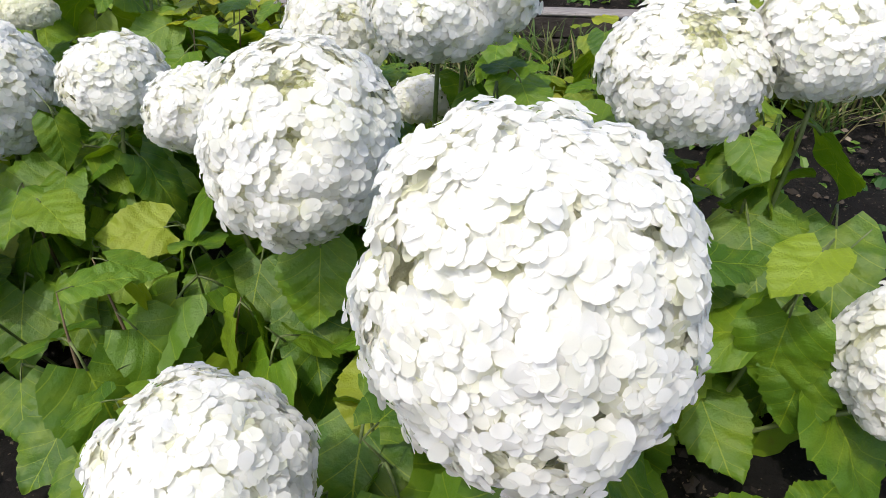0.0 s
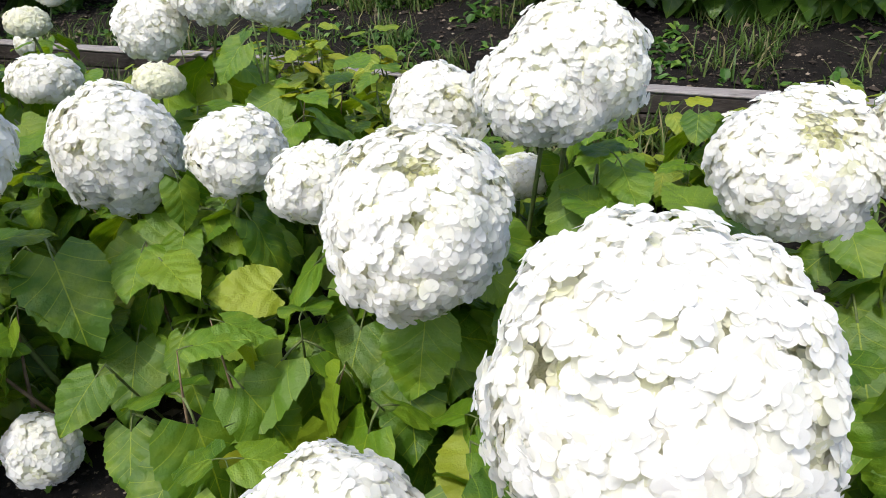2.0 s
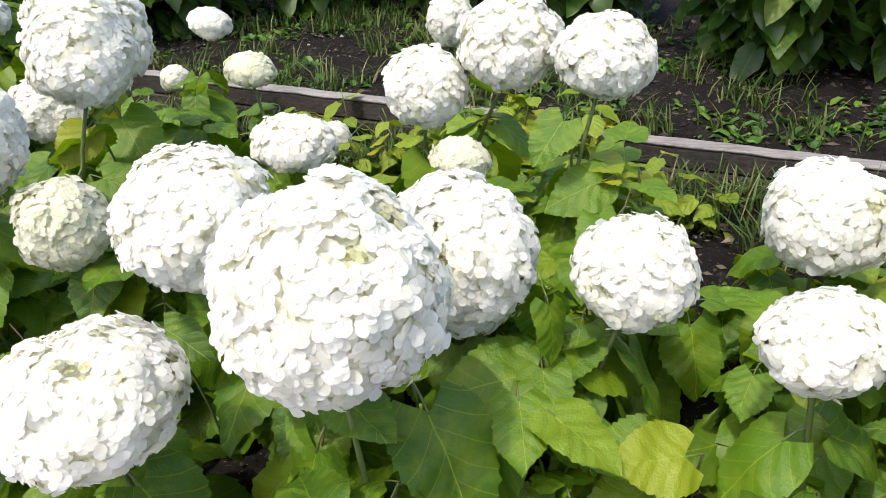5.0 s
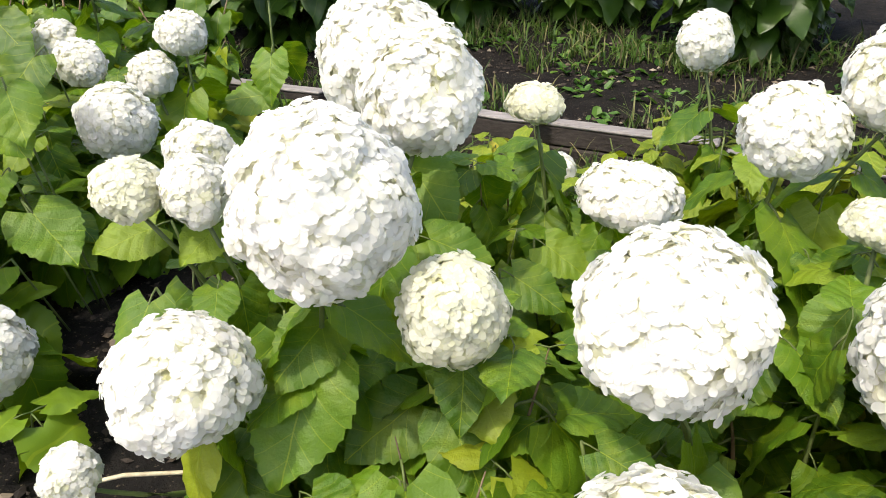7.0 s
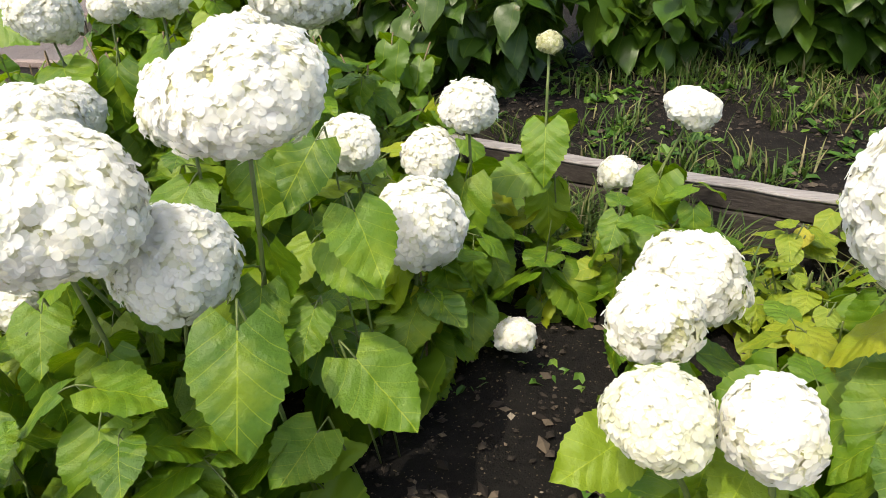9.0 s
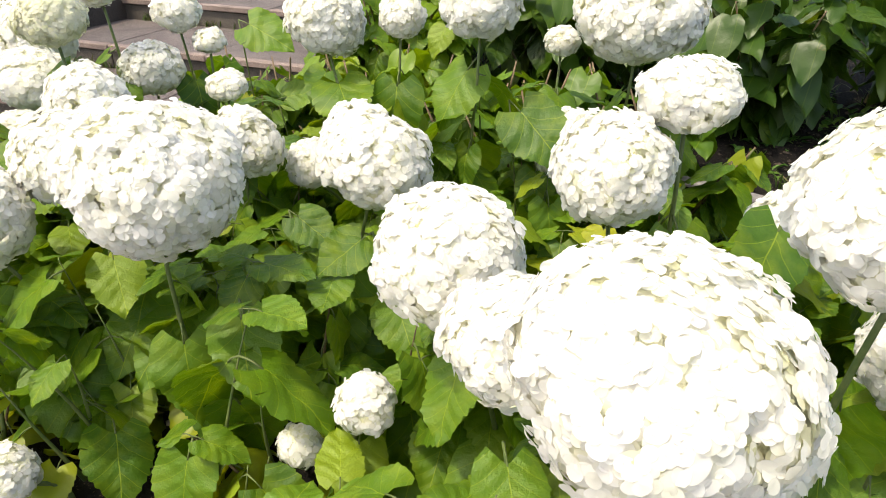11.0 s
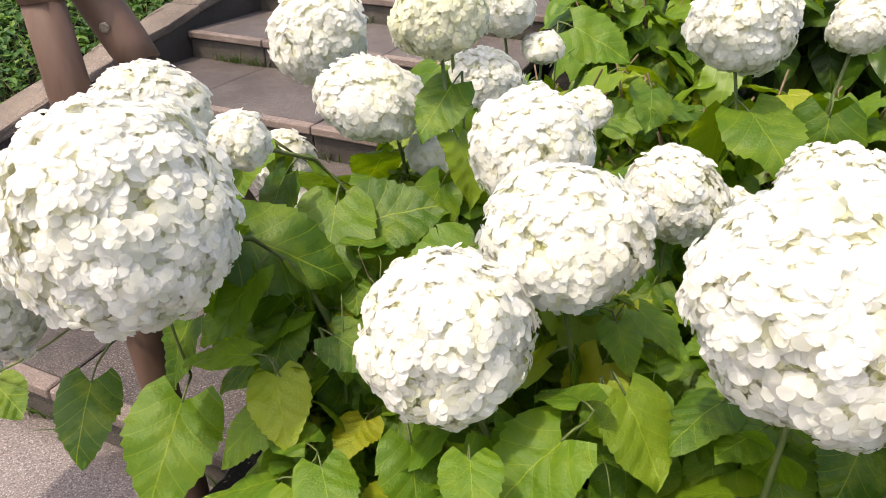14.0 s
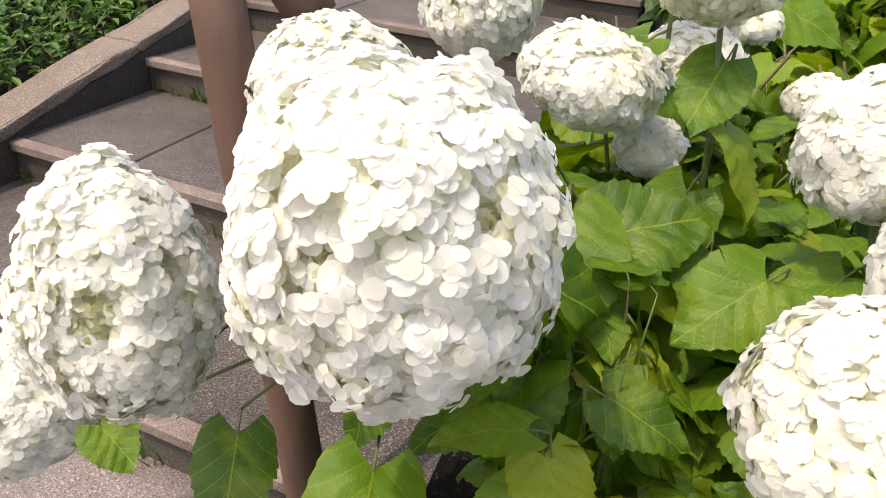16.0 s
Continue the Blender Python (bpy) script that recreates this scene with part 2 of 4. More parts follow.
def tube(points, radii, sides=6):
    """A tapered tube through points, as vertices and faces."""
    pts = [Vector(p) for p in points]
    verts, faces = [], []
    for i, p in enumerate(pts):
        d = (pts[min(i + 1, len(pts) - 1)] - pts[max(i - 1, 0)]).normalized()
        a = d.orthogonal().normalized()
        b = d.cross(a)
        for s in range(sides):
            g = 2 * math.pi * s / sides
            verts.append(p + (a * math.cos(g) + b * math.sin(g)) * radii[i])
    for i in range(len(pts) - 1):
        for s in range(sides):
            t = (s + 1) % sides
            faces.append((i * sides + s, i * sides + t, (i + 1) * sides + t, (i + 1) * sides + s))
    faces.append(tuple(range(sides))[::-1])
    faces.append(tuple((len(pts) - 1) * sides + s for s in range(sides)))
    return verts, faces


def jig(v, scale, seed=0.0):
    return noise.noise(Vector(v) * scale + Vector((seed, seed * 1.7, -seed)))


# ---------------------------------------------------------------- the ground
TIM_A, TIM_B = 2.42, -0.355           # the timber's line: y = TIM_A + TIM_B * x
ACROSS = Vector((0.355, 1.0, 0)).normalized()
PATH_Z, STEP, TREAD_D = -0.334, 0.130, 0.655
WALL_X = -6.03


def ground_height(x, y):
    s = (y - TIM_A - TIM_B * x) * 0.942
    if x < -6.3:
        h = -0.30 + 0.20 * max(0.0, y - 2.2)
    elif x < -4.2:
        h = -0.36 + 0.19 * max(0.0, y - 2.4) - 0.08
    elif s > 0.03:
        h = 0.080 + 0.10 * s
    else:
        h = -0.36
    if x < -4.2 and y < 2.3:
        h = -0.36
    return min(h, 3.0)


def build_ground():
    xs = np.unique(np.concatenate([np.linspace(-260, -12, 12), np.linspace(-12, 6, 121), np.linspace(6, 260, 12), [-6.31, -6.29, -4.21, -4.19]]))
    ys = np.unique(np.concatenate([np.linspace(-260, -4, 10), np.linspace(-4, 10, 141), np.linspace(10, 260, 14)]))
    verts = [(x, y, ground_height(x, y) + 0.018 * jig((x, y, 0), 4.0) + 0.012 * jig((x, y, 0), 15.0)) for y in ys for x in xs]
    nx = len(xs)
    faces = [(j * nx + i, j * nx + i + 1, (j + 1) * nx + i + 1, (j + 1) * nx + i) for j in range(len(ys) - 1) for i in range(nx - 1)]
    ob = new("ground", mesh_of("ground", verts, faces, [SOIL], smooth=True))
    return tagged(ob, "dark bare garden soil rising behind the timber edging", "ground", kind="structure")


build_ground()


def bed_edge(x):
    return 0.36 + TIM_B * x


def build_bed():
    """The raised planting bed between the path and the timber."""
    xs = np.linspace(-4.25, 3.2, 110)
    rows = 34
    verts, faces = [], []
    for j in range(rows):
        f = j / (rows - 1)
        for x in xs:
            y0, y1 = bed_edge(x), TIM_A + TIM_B * x - 0.03
            y = y0 + (y1 - y0) * f
            z = 0.03 * jig((x, y, 0), 3.0) + 0.02 * jig((x, y, 0), 11.0) + 0.012 * jig((x, y, 0), 34.0)
            verts.append((x, y, z - 0.02))
    n = len(xs)
    faces = [(j * n + i, j * n + i + 1, (j + 1) * n + i + 1, (j + 1) * n + i) for j in range(rows - 1) for i in range(n - 1)]
    base = len(verts)
    rim = [i for i in range(n)] + [(j + 1) * n - 1 for j in range(1, rows)] + [(rows - 1) * n + i for i in range(n - 2, -1, -1)] + [j * n for j in range(rows - 2, 0, -1)]
    for i in rim:
        x, y, z = verts[i]
        verts.append((x, y, -0.42))
    m = len(rim)
    faces += [(rim[i], base + i, base + (i + 1) % m, rim[(i + 1) % m]) for i in range(m)]
    ob = new("planting_bed", mesh_of("planting_bed", verts, faces, [MULCH], smooth=True))
    tagged(ob, "dark crumbly soil of the raised flower bed", "soil bed", kind="structure")


build_bed()


def build_path():
    xs, ys = np.linspace(-9.0, 5.0, 80), np.linspace(-3.0, 2.33, 40)
    verts = [(x, min(y, bed_edge(x) - 0.02 if x > -4.25 else 2.33), PATH_Z + 0.004 * jig((x, y, 0), 2.0)) for y in ys for x in xs]
    n = len(xs)
    faces = [(j * n + i, j * n + i + 1, (j + 1) * n + i + 1, (j + 1) * n + i) for j in range(len(ys) - 1) for i in range(n - 1)]
    me = mesh_of("pavement", verts, faces, [ASPHALT], smooth=True)
    ob = new("pavement", me)
    tagged(ob, "rough pinkish grey asphalt path at the foot of the steps", "pavement", kind="structure")
    md = ob.modifiers.new("thickness", "SOLIDIFY")
    md.thickness, md.offset = 0.04, -1


build_path()


# ---------------------------------------------------------------- timber edging
def build_timber():
    edging = thing("timber_edging", (-0.6, TIM_A + TIM_B * -0.6, 0.0), "weathered dark timber edging with pale tops behind the bed", "edging", kind="structure")
    spans = [(3.0, 1.02), (1.0, -0.64), (-0.66, -2.02), (-2.04, -3.1)]
    for i, (a, b) in enumerate(spans):
        drop = (0.045, 0.040, 0.010, 0.004)[i] - 0.015
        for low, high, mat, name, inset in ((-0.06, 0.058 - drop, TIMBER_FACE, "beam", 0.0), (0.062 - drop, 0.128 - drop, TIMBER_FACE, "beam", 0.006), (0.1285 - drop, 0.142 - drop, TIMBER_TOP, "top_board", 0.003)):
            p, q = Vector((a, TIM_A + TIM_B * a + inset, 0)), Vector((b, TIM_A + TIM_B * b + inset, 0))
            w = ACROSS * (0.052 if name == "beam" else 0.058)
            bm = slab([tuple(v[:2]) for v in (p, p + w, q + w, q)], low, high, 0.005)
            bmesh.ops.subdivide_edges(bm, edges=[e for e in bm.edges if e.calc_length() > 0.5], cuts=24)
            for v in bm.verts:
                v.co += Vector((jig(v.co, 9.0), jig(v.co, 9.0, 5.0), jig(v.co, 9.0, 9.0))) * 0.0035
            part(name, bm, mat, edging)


build_timber()


# ---------------------------------------------------------------- stairs
def build_stairs():
    stairs = thing("stone_stairs", (-5.2, 2.4, PATH_Z), "shallow garden steps with reddish stone treads and pale nosings", "stairs", kind="structure")
    right = -4.28
    slabs = [(WALL_X, -5.58), (-5.575, -4.93), (-4.925, right)]
    for i in range(9):
        y = 2.345 + TREAD_D * i
        top = PATH_Z + STEP * (i + 1)
        tilt = lambda x: -0.075 * (x + 6.0)
        back = TREAD_D + 0.05
        for j, (a, b) in enumerate(slabs):
            c = [(a, y + tilt(a)), (b, y + tilt(b)), (b, y + tilt(b) + back), (a, y + tilt(a) + back)]
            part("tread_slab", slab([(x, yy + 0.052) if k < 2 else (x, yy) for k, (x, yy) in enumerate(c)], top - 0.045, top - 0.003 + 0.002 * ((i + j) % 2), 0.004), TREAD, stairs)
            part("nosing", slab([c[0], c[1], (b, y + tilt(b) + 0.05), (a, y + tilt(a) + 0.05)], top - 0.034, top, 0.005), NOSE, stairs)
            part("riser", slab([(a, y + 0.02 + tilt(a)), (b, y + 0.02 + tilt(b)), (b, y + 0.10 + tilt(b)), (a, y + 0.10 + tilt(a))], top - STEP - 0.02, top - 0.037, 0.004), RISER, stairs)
    return stairs


build_stairs()


def build_wall():
    wall = thing("stair_wall", (WALL_X - 0.08, 3.4, -0.36), "low sloping stone border wall with a pale rough cap beside the steps", "wall", kind="structure")
    line = lambda y: -0.035 + 0.222 * (y - 2.98)
    y0, y1 = 1.3, 8.3
    part("wall_face", slab([(WALL_X - 0.15, y0), (WALL_X, y0), (WALL_X, y1), (WALL_X - 0.15, y1)], -0.45, [line(y0) - 0.032, line(y0) - 0.032, line(y1) - 0.032, line(y1) - 0.032], 0.004), WALLFACE_SHADED, wall)
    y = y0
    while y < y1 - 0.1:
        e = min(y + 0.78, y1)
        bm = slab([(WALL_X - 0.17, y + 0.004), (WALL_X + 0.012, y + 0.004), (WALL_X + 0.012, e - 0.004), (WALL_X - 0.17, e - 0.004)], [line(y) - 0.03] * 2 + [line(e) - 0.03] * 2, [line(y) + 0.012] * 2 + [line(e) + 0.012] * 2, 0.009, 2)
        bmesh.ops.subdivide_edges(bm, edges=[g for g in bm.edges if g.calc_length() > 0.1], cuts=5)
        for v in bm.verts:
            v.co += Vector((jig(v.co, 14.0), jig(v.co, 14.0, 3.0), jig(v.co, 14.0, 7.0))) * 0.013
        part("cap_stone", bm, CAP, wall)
        y = e


build_wall()


# ---------------------------------------------------------------- handrail posts
def build_posts():
    def rail_post(foot, top, r, sleeve_at, wider, label):
        post = thing("handrail_post", foot, label, "post", "handrail posts by the steps")
        foot, top = Vector(foot), Vector(top)
        at = lambda f: foot.lerp(top, f)
        for name, f0, f1, rr in (("shaft", 0.0, sleeve_at, r), ("sleeve", sleeve_at - 0.02, 1.0, r * wider)):
            n = 7
            verts, faces = tube([at(f0 + (f1 - f0) * i / n) for i in range(n + 1)], [rr * (0.93 if i in (0, n) else 1.0) for i in range(n + 1)], 20)
            piece = under(new(name, mesh_of(name, verts, faces, [POST], smooth=True)), post)
        d = (top - foot).normalized()
        side = Vector((0.35, -0.93, 0.0))
        side = (side - d * side.dot(d)).normalized()
        for f in (sleeve_at + 0.045, sleeve_at + 0.13):
            c = at(f) + side * r * wider * 0.98
            verts, faces = tube([c - side * 0.006, c + side * 0.003, c + side * 0.0055], [0.009, 0.009, 0.006], 12)
            under(new("bolt", mesh_of("bolt", verts, faces, [BOLT])), piece, "dull steel bolt head")

    rail_post((-4.409, 2.141, PATH_Z), (-4.625, 2.217, 1.02), 0.034, 0.80, 1.1, "upright brown wooden handrail post with a bolted sleeve")
    rail_post((-4.03, 2.291, -0.03), (-4.654, 2.297, 0.843), 0.027, 0.76, 1.35, "leaning brown wooden handrail brace with a bolted sleeve")


build_posts()


# ---------------------------------------------------------------- hydrangeas
def leaf_mesh(name, seed, mat, width=0.36, serrate=0.035, heart=0.15, rows=22, cols=6, period=0.21):
    """A blade one unit long on its midrib: a notched base, toothed rim, blistered between its veins, with a drooping tip."""
    rg = random.Random(seed)
    fold, droop, twist = rg.uniform(0.02, 0.30), rg.uniform(0.05, 0.75), rg.uniform(-0.35, 0.35)
    wave, lean = rg.uniform(0, 6.28), rg.uniform(-0.10, 0.10)
    curl = [rg.uniform(-0.22, 0.30), rg.uniform(-0.22, 0.30)]
    verts, faces = [], []
    for i in range(rows + 1):
        f = i / rows
        if f < 0.34:
            prof = 0.50 + 0.50 * math.sqrt(max(0.0, 1 - ((0.34 - f) / 0.34) ** 2))
        else:
            g = (f - 0.34) / 0.66
            prof = (1 - g ** 1.75) ** 0.95 * (1 - 0.12 * g)
        for j in range(cols + 1):
            s = j / cols * 2 - 1
            tooth = serrate * (1.5 if i % 2 else -1.2) * (0.4 + rg.random()) if abs(s) == 1 and 0 < i < rows else 0.0
            x = (width * prof * (1 + 0.5 * tooth) + 0.004) * s
            y = f - heart * (1 - f) ** 3 * abs(s) ** 1.2 + 0.5 * tooth * (1 - f)
            ph = ((y - abs(x) * (1.15 - abs(x))) / period) % 1.0
            z = fold * abs(x) - droop * f * f * 0.55 - 0.16 * x * x / width + 0.036 * math.sin(11 * f + wave + 2.5 * s) * abs(s)
            z -= curl[s > 0] * max(0.0, abs(s) - 0.4) ** 2 * width * prof
            z += 0.006 * math.cos(2 * math.pi * ph) * min(1.0, abs(s) * 2.5) * prof - 0.010 * max(0.0, 1 - abs(s) * 3)
            z += twist * x * f * 0.6 + 0.045 * noise.noise(Vector((x * 4, y * 4, seed))) + 0.018 * noise.noise(Vector((x * 11, y * 11, seed)))
            verts.append((x + lean * f * f, y, z))
    n = cols + 1
    faces = [(i * n + j, i * n + j + 1, (i + 1) * n + j + 1, (i + 1) * n + j) for i in range(rows) for j in range(cols)]
    stalk = tube([(0, 0.02, -0.012), (0, -0.12, 0.0), (0, -0.26, -0.03)], [0.014, 0.013, 0.016], 4)
    base = len(verts)
    verts += [tuple(v) for v in stalk[0]]
    faces += [tuple(base + i for i in f) for f in stalk[1]]
    index = [0] * (rows * cols) + [1] * len(stalk[1])
    return mesh_of(name, verts, faces, [mat, STEM], index, smooth=True)


LEAVES = [leaf_mesh("leaf", i, LEAF, 0.40 + 0.022 * (i % 4), 0.05, 0.19) for i in range(16)]


def leaf_pose(at, az, droop, roll, size):
    m = Matrix.Translation(at) @ Matrix.Rotation(az, 4, "Z") @ Matrix.Rotation(-droop, 4, "X") @ Matrix.Rotation(roll, 4, "Y")
    return m @ Matrix.Scale(size, 4) @ Matrix.Translation((0, 0.26, 0.03))


def merged(name, meshes, poses, mats):
    """Many posed copies of meshes in one mesh."""
    V, Fs, I, base = [], [], [], 0
    cache = {}
    for me, m in zip(meshes, poses):
        if me not in cache:
            co = np.empty(len(me.vertices) * 3)
            me.vertices.foreach_get("co", co)
            cache[me] = (co.reshape(-1, 3), [tuple(p.vertices) for p in me.polygons], [p.material_index for p in me.polygons])
        co, fs, idx = cache[me]
        a = np.array(m)
        V.append(co @ a[:3, :3].T + a[:3, 3])
        Fs += [tuple(base + i for i in f) for f in fs]
        I += idx
        base += len(co)
    return mesh_of(name, np.concatenate(V), Fs, mats, I, smooth=True)


def petal_rim(steps):
    """A broad rounded petal one unit long: rim points from its claw round to its claw, and a middle point; u along, v across, h out."""
    pts = []
    for i in range(steps):
        a = math.pi * (2 * i / steps - 1)
        u, v = 0.52 + 0.50 * math.cos(a), 0.57 * math.sin(a)
        v *= 1.0 + 0.14 * math.cos(a)
        pts.append((max(u, 0.02), v if u > 0.05 else 0.0, 0.09 * abs(v) + 0.02 - 0.10 * max(0.0, u - 0.75)))
    return np.array(pts + [(0.55, 0.0, -0.035)])


PETAL_NEAR, PETAL_FAR, PETAL_SMALL = petal_rim(10), petal_rim(7), petal_rim(5)


def unit(a):
    return a / np.linalg.norm(a, axis=1)[:, None]


def lobes(seed):
    """The uneven outline of a head, as a factor on its radius by direction."""
    rg = np.random.RandomState(seed + 900)
    humps = [(unit(rg.normal(0, 1, (1, 3)))[0], rg.uniform(0.03, 0.10), rg.uniform(0.25, 0.7)) for i in range(6)]

    def factor(d):
        low = np.array([noise.noise(Vector(v) * 1.6 + Vector((seed * 3.1, 0, 0))) + 0.6 * noise.noise(Vector(v) * 4.0 + Vector((0, seed * 1.3, 0))) for v in d])
        out = 0.975 + 0.11 * low
        for way, high, wide in humps:
            out = out + high * np.exp(-(1 - d @ way) / (wide * wide)) - high * 0.12
        return out
    return factor


def head_mesh(rx, rz, seed, cream=0, gaps=1, dent=None):
    """A mophead: clustered four-petalled florets in an outer and a sunken layer over a lumpy core."""
    rg = np.random.RandomState(seed)
    grow = lobes(seed)
    rim = PETAL_NEAR if rx > 0.12 else PETAL_FAR if rx > 0.07 else PETAL_SMALL
    k9 = len(rim)
    fan = [(k9 - 1, i, (i + 1) % (k9 - 1)) for i in range(k9 - 1)]
    rx, rz = rx * 0.98, rz * 0.98
    area = 4 * math.pi * ((rx ** 1.6 * rx ** 1.6 + 2 * rx ** 1.6 * rz ** 1.6) / 3) ** (1 / 1.6)
    s0 = (0.0105, 0.0085, 0.0065)[cream] + 0.030 * max(0.0, rx - 0.06)
    m = max(9, int(area / 0.0034))
    q = np.arange(m) + 0.5
    cz = 1 - 2 * q / m
    C = unit(np.stack([np.sqrt(1 - cz * cz) * np.cos(q * 2.4), np.sqrt(1 - cz * cz) * np.sin(q * 2.4), cz], 1) + rg.normal(0, 0.6 / math.sqrt(m), (m, 3)))
    proud = rg.uniform(-0.020, 0.018, m)
    holes = []
    for g in range(gaps):
        hole = rg.normal(0, 1, 3)
        hole[2] = abs(hole[2]) * 0.7 + 0.2
        hole[1] -= 0.8
        holes.append((hole / np.linalg.norm(hole), rg.uniform(0.004, 0.016)))
    if dent:
        holes.append((np.array(dent[:3]) / math.hypot(*dent[:3]), dent[3]))
    V, tint = [], []
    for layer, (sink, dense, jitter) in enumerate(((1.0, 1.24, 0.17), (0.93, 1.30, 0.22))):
        n = int(area / (dense * s0) ** 2)
        i = np.arange(n) + 0.5
        z = 1 - 2 * i / n
        ph = i * 2.399963 + layer
        rr = np.sqrt(1 - z * z)
        d = unit(np.stack([rr * np.cos(ph), rr * np.sin(ph), z], 1) + rg.normal(0, 0.45 * s0 / rx, (n, 3)))
        dots = d @ C.T
        own = dots.argmax(1)
        away = np.sqrt(np.maximum(0, 2 - 2 * dots[np.arange(n), own])) / (1.7 / math.sqrt(m))
        shape = grow(d) * sink + proud[own] + 0.034 * (1 - np.minimum(away, 1.4) ** 2)
        young = np.zeros(n, bool)
        for hole, wide in holes:
            near = d @ hole
            young |= near > 1 - wide * rg.uniform(0.3, 1.0, n)
            shape -= 0.17 * np.exp(-(1 - near) / (wide * 1.4))
        shape *= np.where(d[:, 2] < -0.35, 1.0 - 0.16 * (np.abs(d[:, 2]) - 0.35), 1.0)
        P = d * np.array([rx, rx, rz]) * (shape * rg.uniform(0.95, 1.0, n))[:, None]
        N = unit(d / np.array([rx, rx, rz]))
        N = N + 0.28 * (d - C[own]) / (1.7 / math.sqrt(m)) * np.minimum(1.0, away)[:, None] + rg.normal(0, jitter, (n, 3))
        N[:, 2] += 0.14
        N = unit(N)
        T = unit(np.cross(N, rg.normal(0, 1, (n, 3))))
        B = np.cross(N, T)
        size = s0 * rg.uniform(0.78, 1.22, n) * np.where(young, 0.45, 1.0)
        four = []
        for q in range(4):
            a = q * math.pi / 2 + rg.normal(0, 0.13, n)
            ca, sa = np.cos(a), np.sin(a)
            U = T * ca[:, None] + B * sa[:, None]
            W = -T * sa[:, None] + B * ca[:, None]
            bend = rg.normal(-0.16, 0.14, n)
            long = rg.uniform(0.84, 1.12, n)
            wide = rg.uniform(0.88, 1.12, n)
            tip = rg.normal(0, 0.12, n)
            u, v, h = rim.T
            X = u[None] * long[:, None]
            Y = v[None] * wide[:, None]
            H = h[None] + bend[:, None] * X * X + tip[:, None] * Y + 0.07 * (q % 2)
            four.append(P[:, None] + size[:, None, None] * (X[..., None] * U[:, None] + Y[..., None] * W[:, None] + H[..., None] * N[:, None]))
        V.append(np.stack(four, 1).reshape(-1, 3))
        # sunken layer is cream: light filtered through the outer petals, painted as tint
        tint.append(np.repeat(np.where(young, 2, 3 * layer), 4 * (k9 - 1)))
    V, tint = np.concatenate(V), np.concatenate(tint)
    F = (np.arange(len(V) // k9)[:, None, None] * k9 + np.array(fan)[None]).reshape(-1, 3)
    rows, cols = 12, 20
    th, p2 = np.meshgrid(np.pi * np.arange(rows + 1) / rows, 2 * np.pi * np.arange(cols) / cols, indexing="ij")
    d = np.stack([np.sin(th) * np.cos(p2), np.sin(th) * np.sin(p2), np.cos(th)], -1).reshape(-1, 3)
    k2 = 0.82 * grow(d)
    for hole, wide in holes:
        k2 -= 0.22 * np.exp(-(1 - d @ hole) / (wide * 2.2))
    cv = d * np.array([rx, rx, rz]) * (k2 * np.where(d[:, 2] < 0, 0.93, 1.0))[:, None]
    nv, nf = len(V), len(F)
    cf = [tuple(nv + v for v in (a * cols + b, (a + 1) * cols + b, (a + 1) * cols + (b + 1) % cols, a * cols + (b + 1) % cols)) for a in range(rows) for b in range(cols)]
    me = bpy.data.meshes.new("flower_head")
    me.from_pydata(V.tolist() + cv.tolist(), [], F.tolist() + cf)
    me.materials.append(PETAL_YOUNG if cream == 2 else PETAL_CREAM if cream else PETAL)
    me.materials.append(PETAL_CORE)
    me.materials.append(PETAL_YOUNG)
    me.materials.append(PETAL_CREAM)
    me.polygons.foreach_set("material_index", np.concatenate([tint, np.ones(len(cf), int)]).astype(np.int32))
    me.polygons.foreach_set("use_smooth", np.ones(nf + len(cf), bool))
    me.update()
    return me


def stem_points(foot, top, rg, bow=0.05):
    foot, top = Vector(foot), Vector(top)
    side = Vector((rg.uniform(-1, 1), rg.uniform(-1, 1), 0)) * bow
    mid = foot.lerp(top, 0.5) + side + (Vector((top.x - foot.x, top.y - foot.y, 0)) * -0.12)
    return [(foot * (1 - f) + mid * f).lerp(mid * (1 - f) + top * f, f) for f in (0, 0.2, 0.4, 0.6, 0.8, 1.0)]


def along(pts, f):
    f = min(max(f, 0.0), 0.9999) * (len(pts) - 1)
    i = int(f)
    return pts[i].lerp(pts[i + 1], f - i)


LEAF_LIMIT = 300
CLEARINGS = [(-2.05, 1.58, 0.16), (-2.08, 1.80, 0.20), (-1.88, 1.33, 0.17), (-2.90, 2.30, 0.13), (-1.98, 2.25, 0.17), (-0.05, 1.95, 0.16), (0.15, 2.1, 0.2)]
rare = random.Random(5)
OPEN_WAY = Vector((-0.05, -0.80, 0.60)).normalized()


def clear_of_heads(spot):
    """Whether a leaf leaves the sunny path side of every flower head free."""
    p, az, droop, roll, size = spot
    for gx, gy, gr in CLEARINGS:
        if (p.x - gx) ** 2 + (p.y - gy) ** 2 < gr * gr:
            return False
    if p.x < -4.2 and p.z < 0.35 and rare.random() < 0.6:
        return False
    p = p + Vector((-math.sin(az), math.cos(az), -0.5 * droop)) * size * 0.7
    for heads in HEADS.values():
        for x, y, z, r, rz, cream in heads:
            v = p - Vector((x, y, z))
            f = v.dot(OPEN_WAY)
            if v.length < r * 1.05 or 0 < f < 0.6 and (v - OPEN_WAY * f).length < r * 0.95 + 0.02 + (0.2 * size if r < 0.075 else 0.0):
                return False
    for leaves in BROAD.values():
        for x, y, z, turn, slope, wide, tilt in leaves:
            v = p - Vector((x, y, z))
            f = v.dot(OPEN_WAY)
            if 0.0 < f < 0.5 and (v - OPEN_WAY * f).length < 0.32 * wide + 0.16 * size:
                return False
    return True


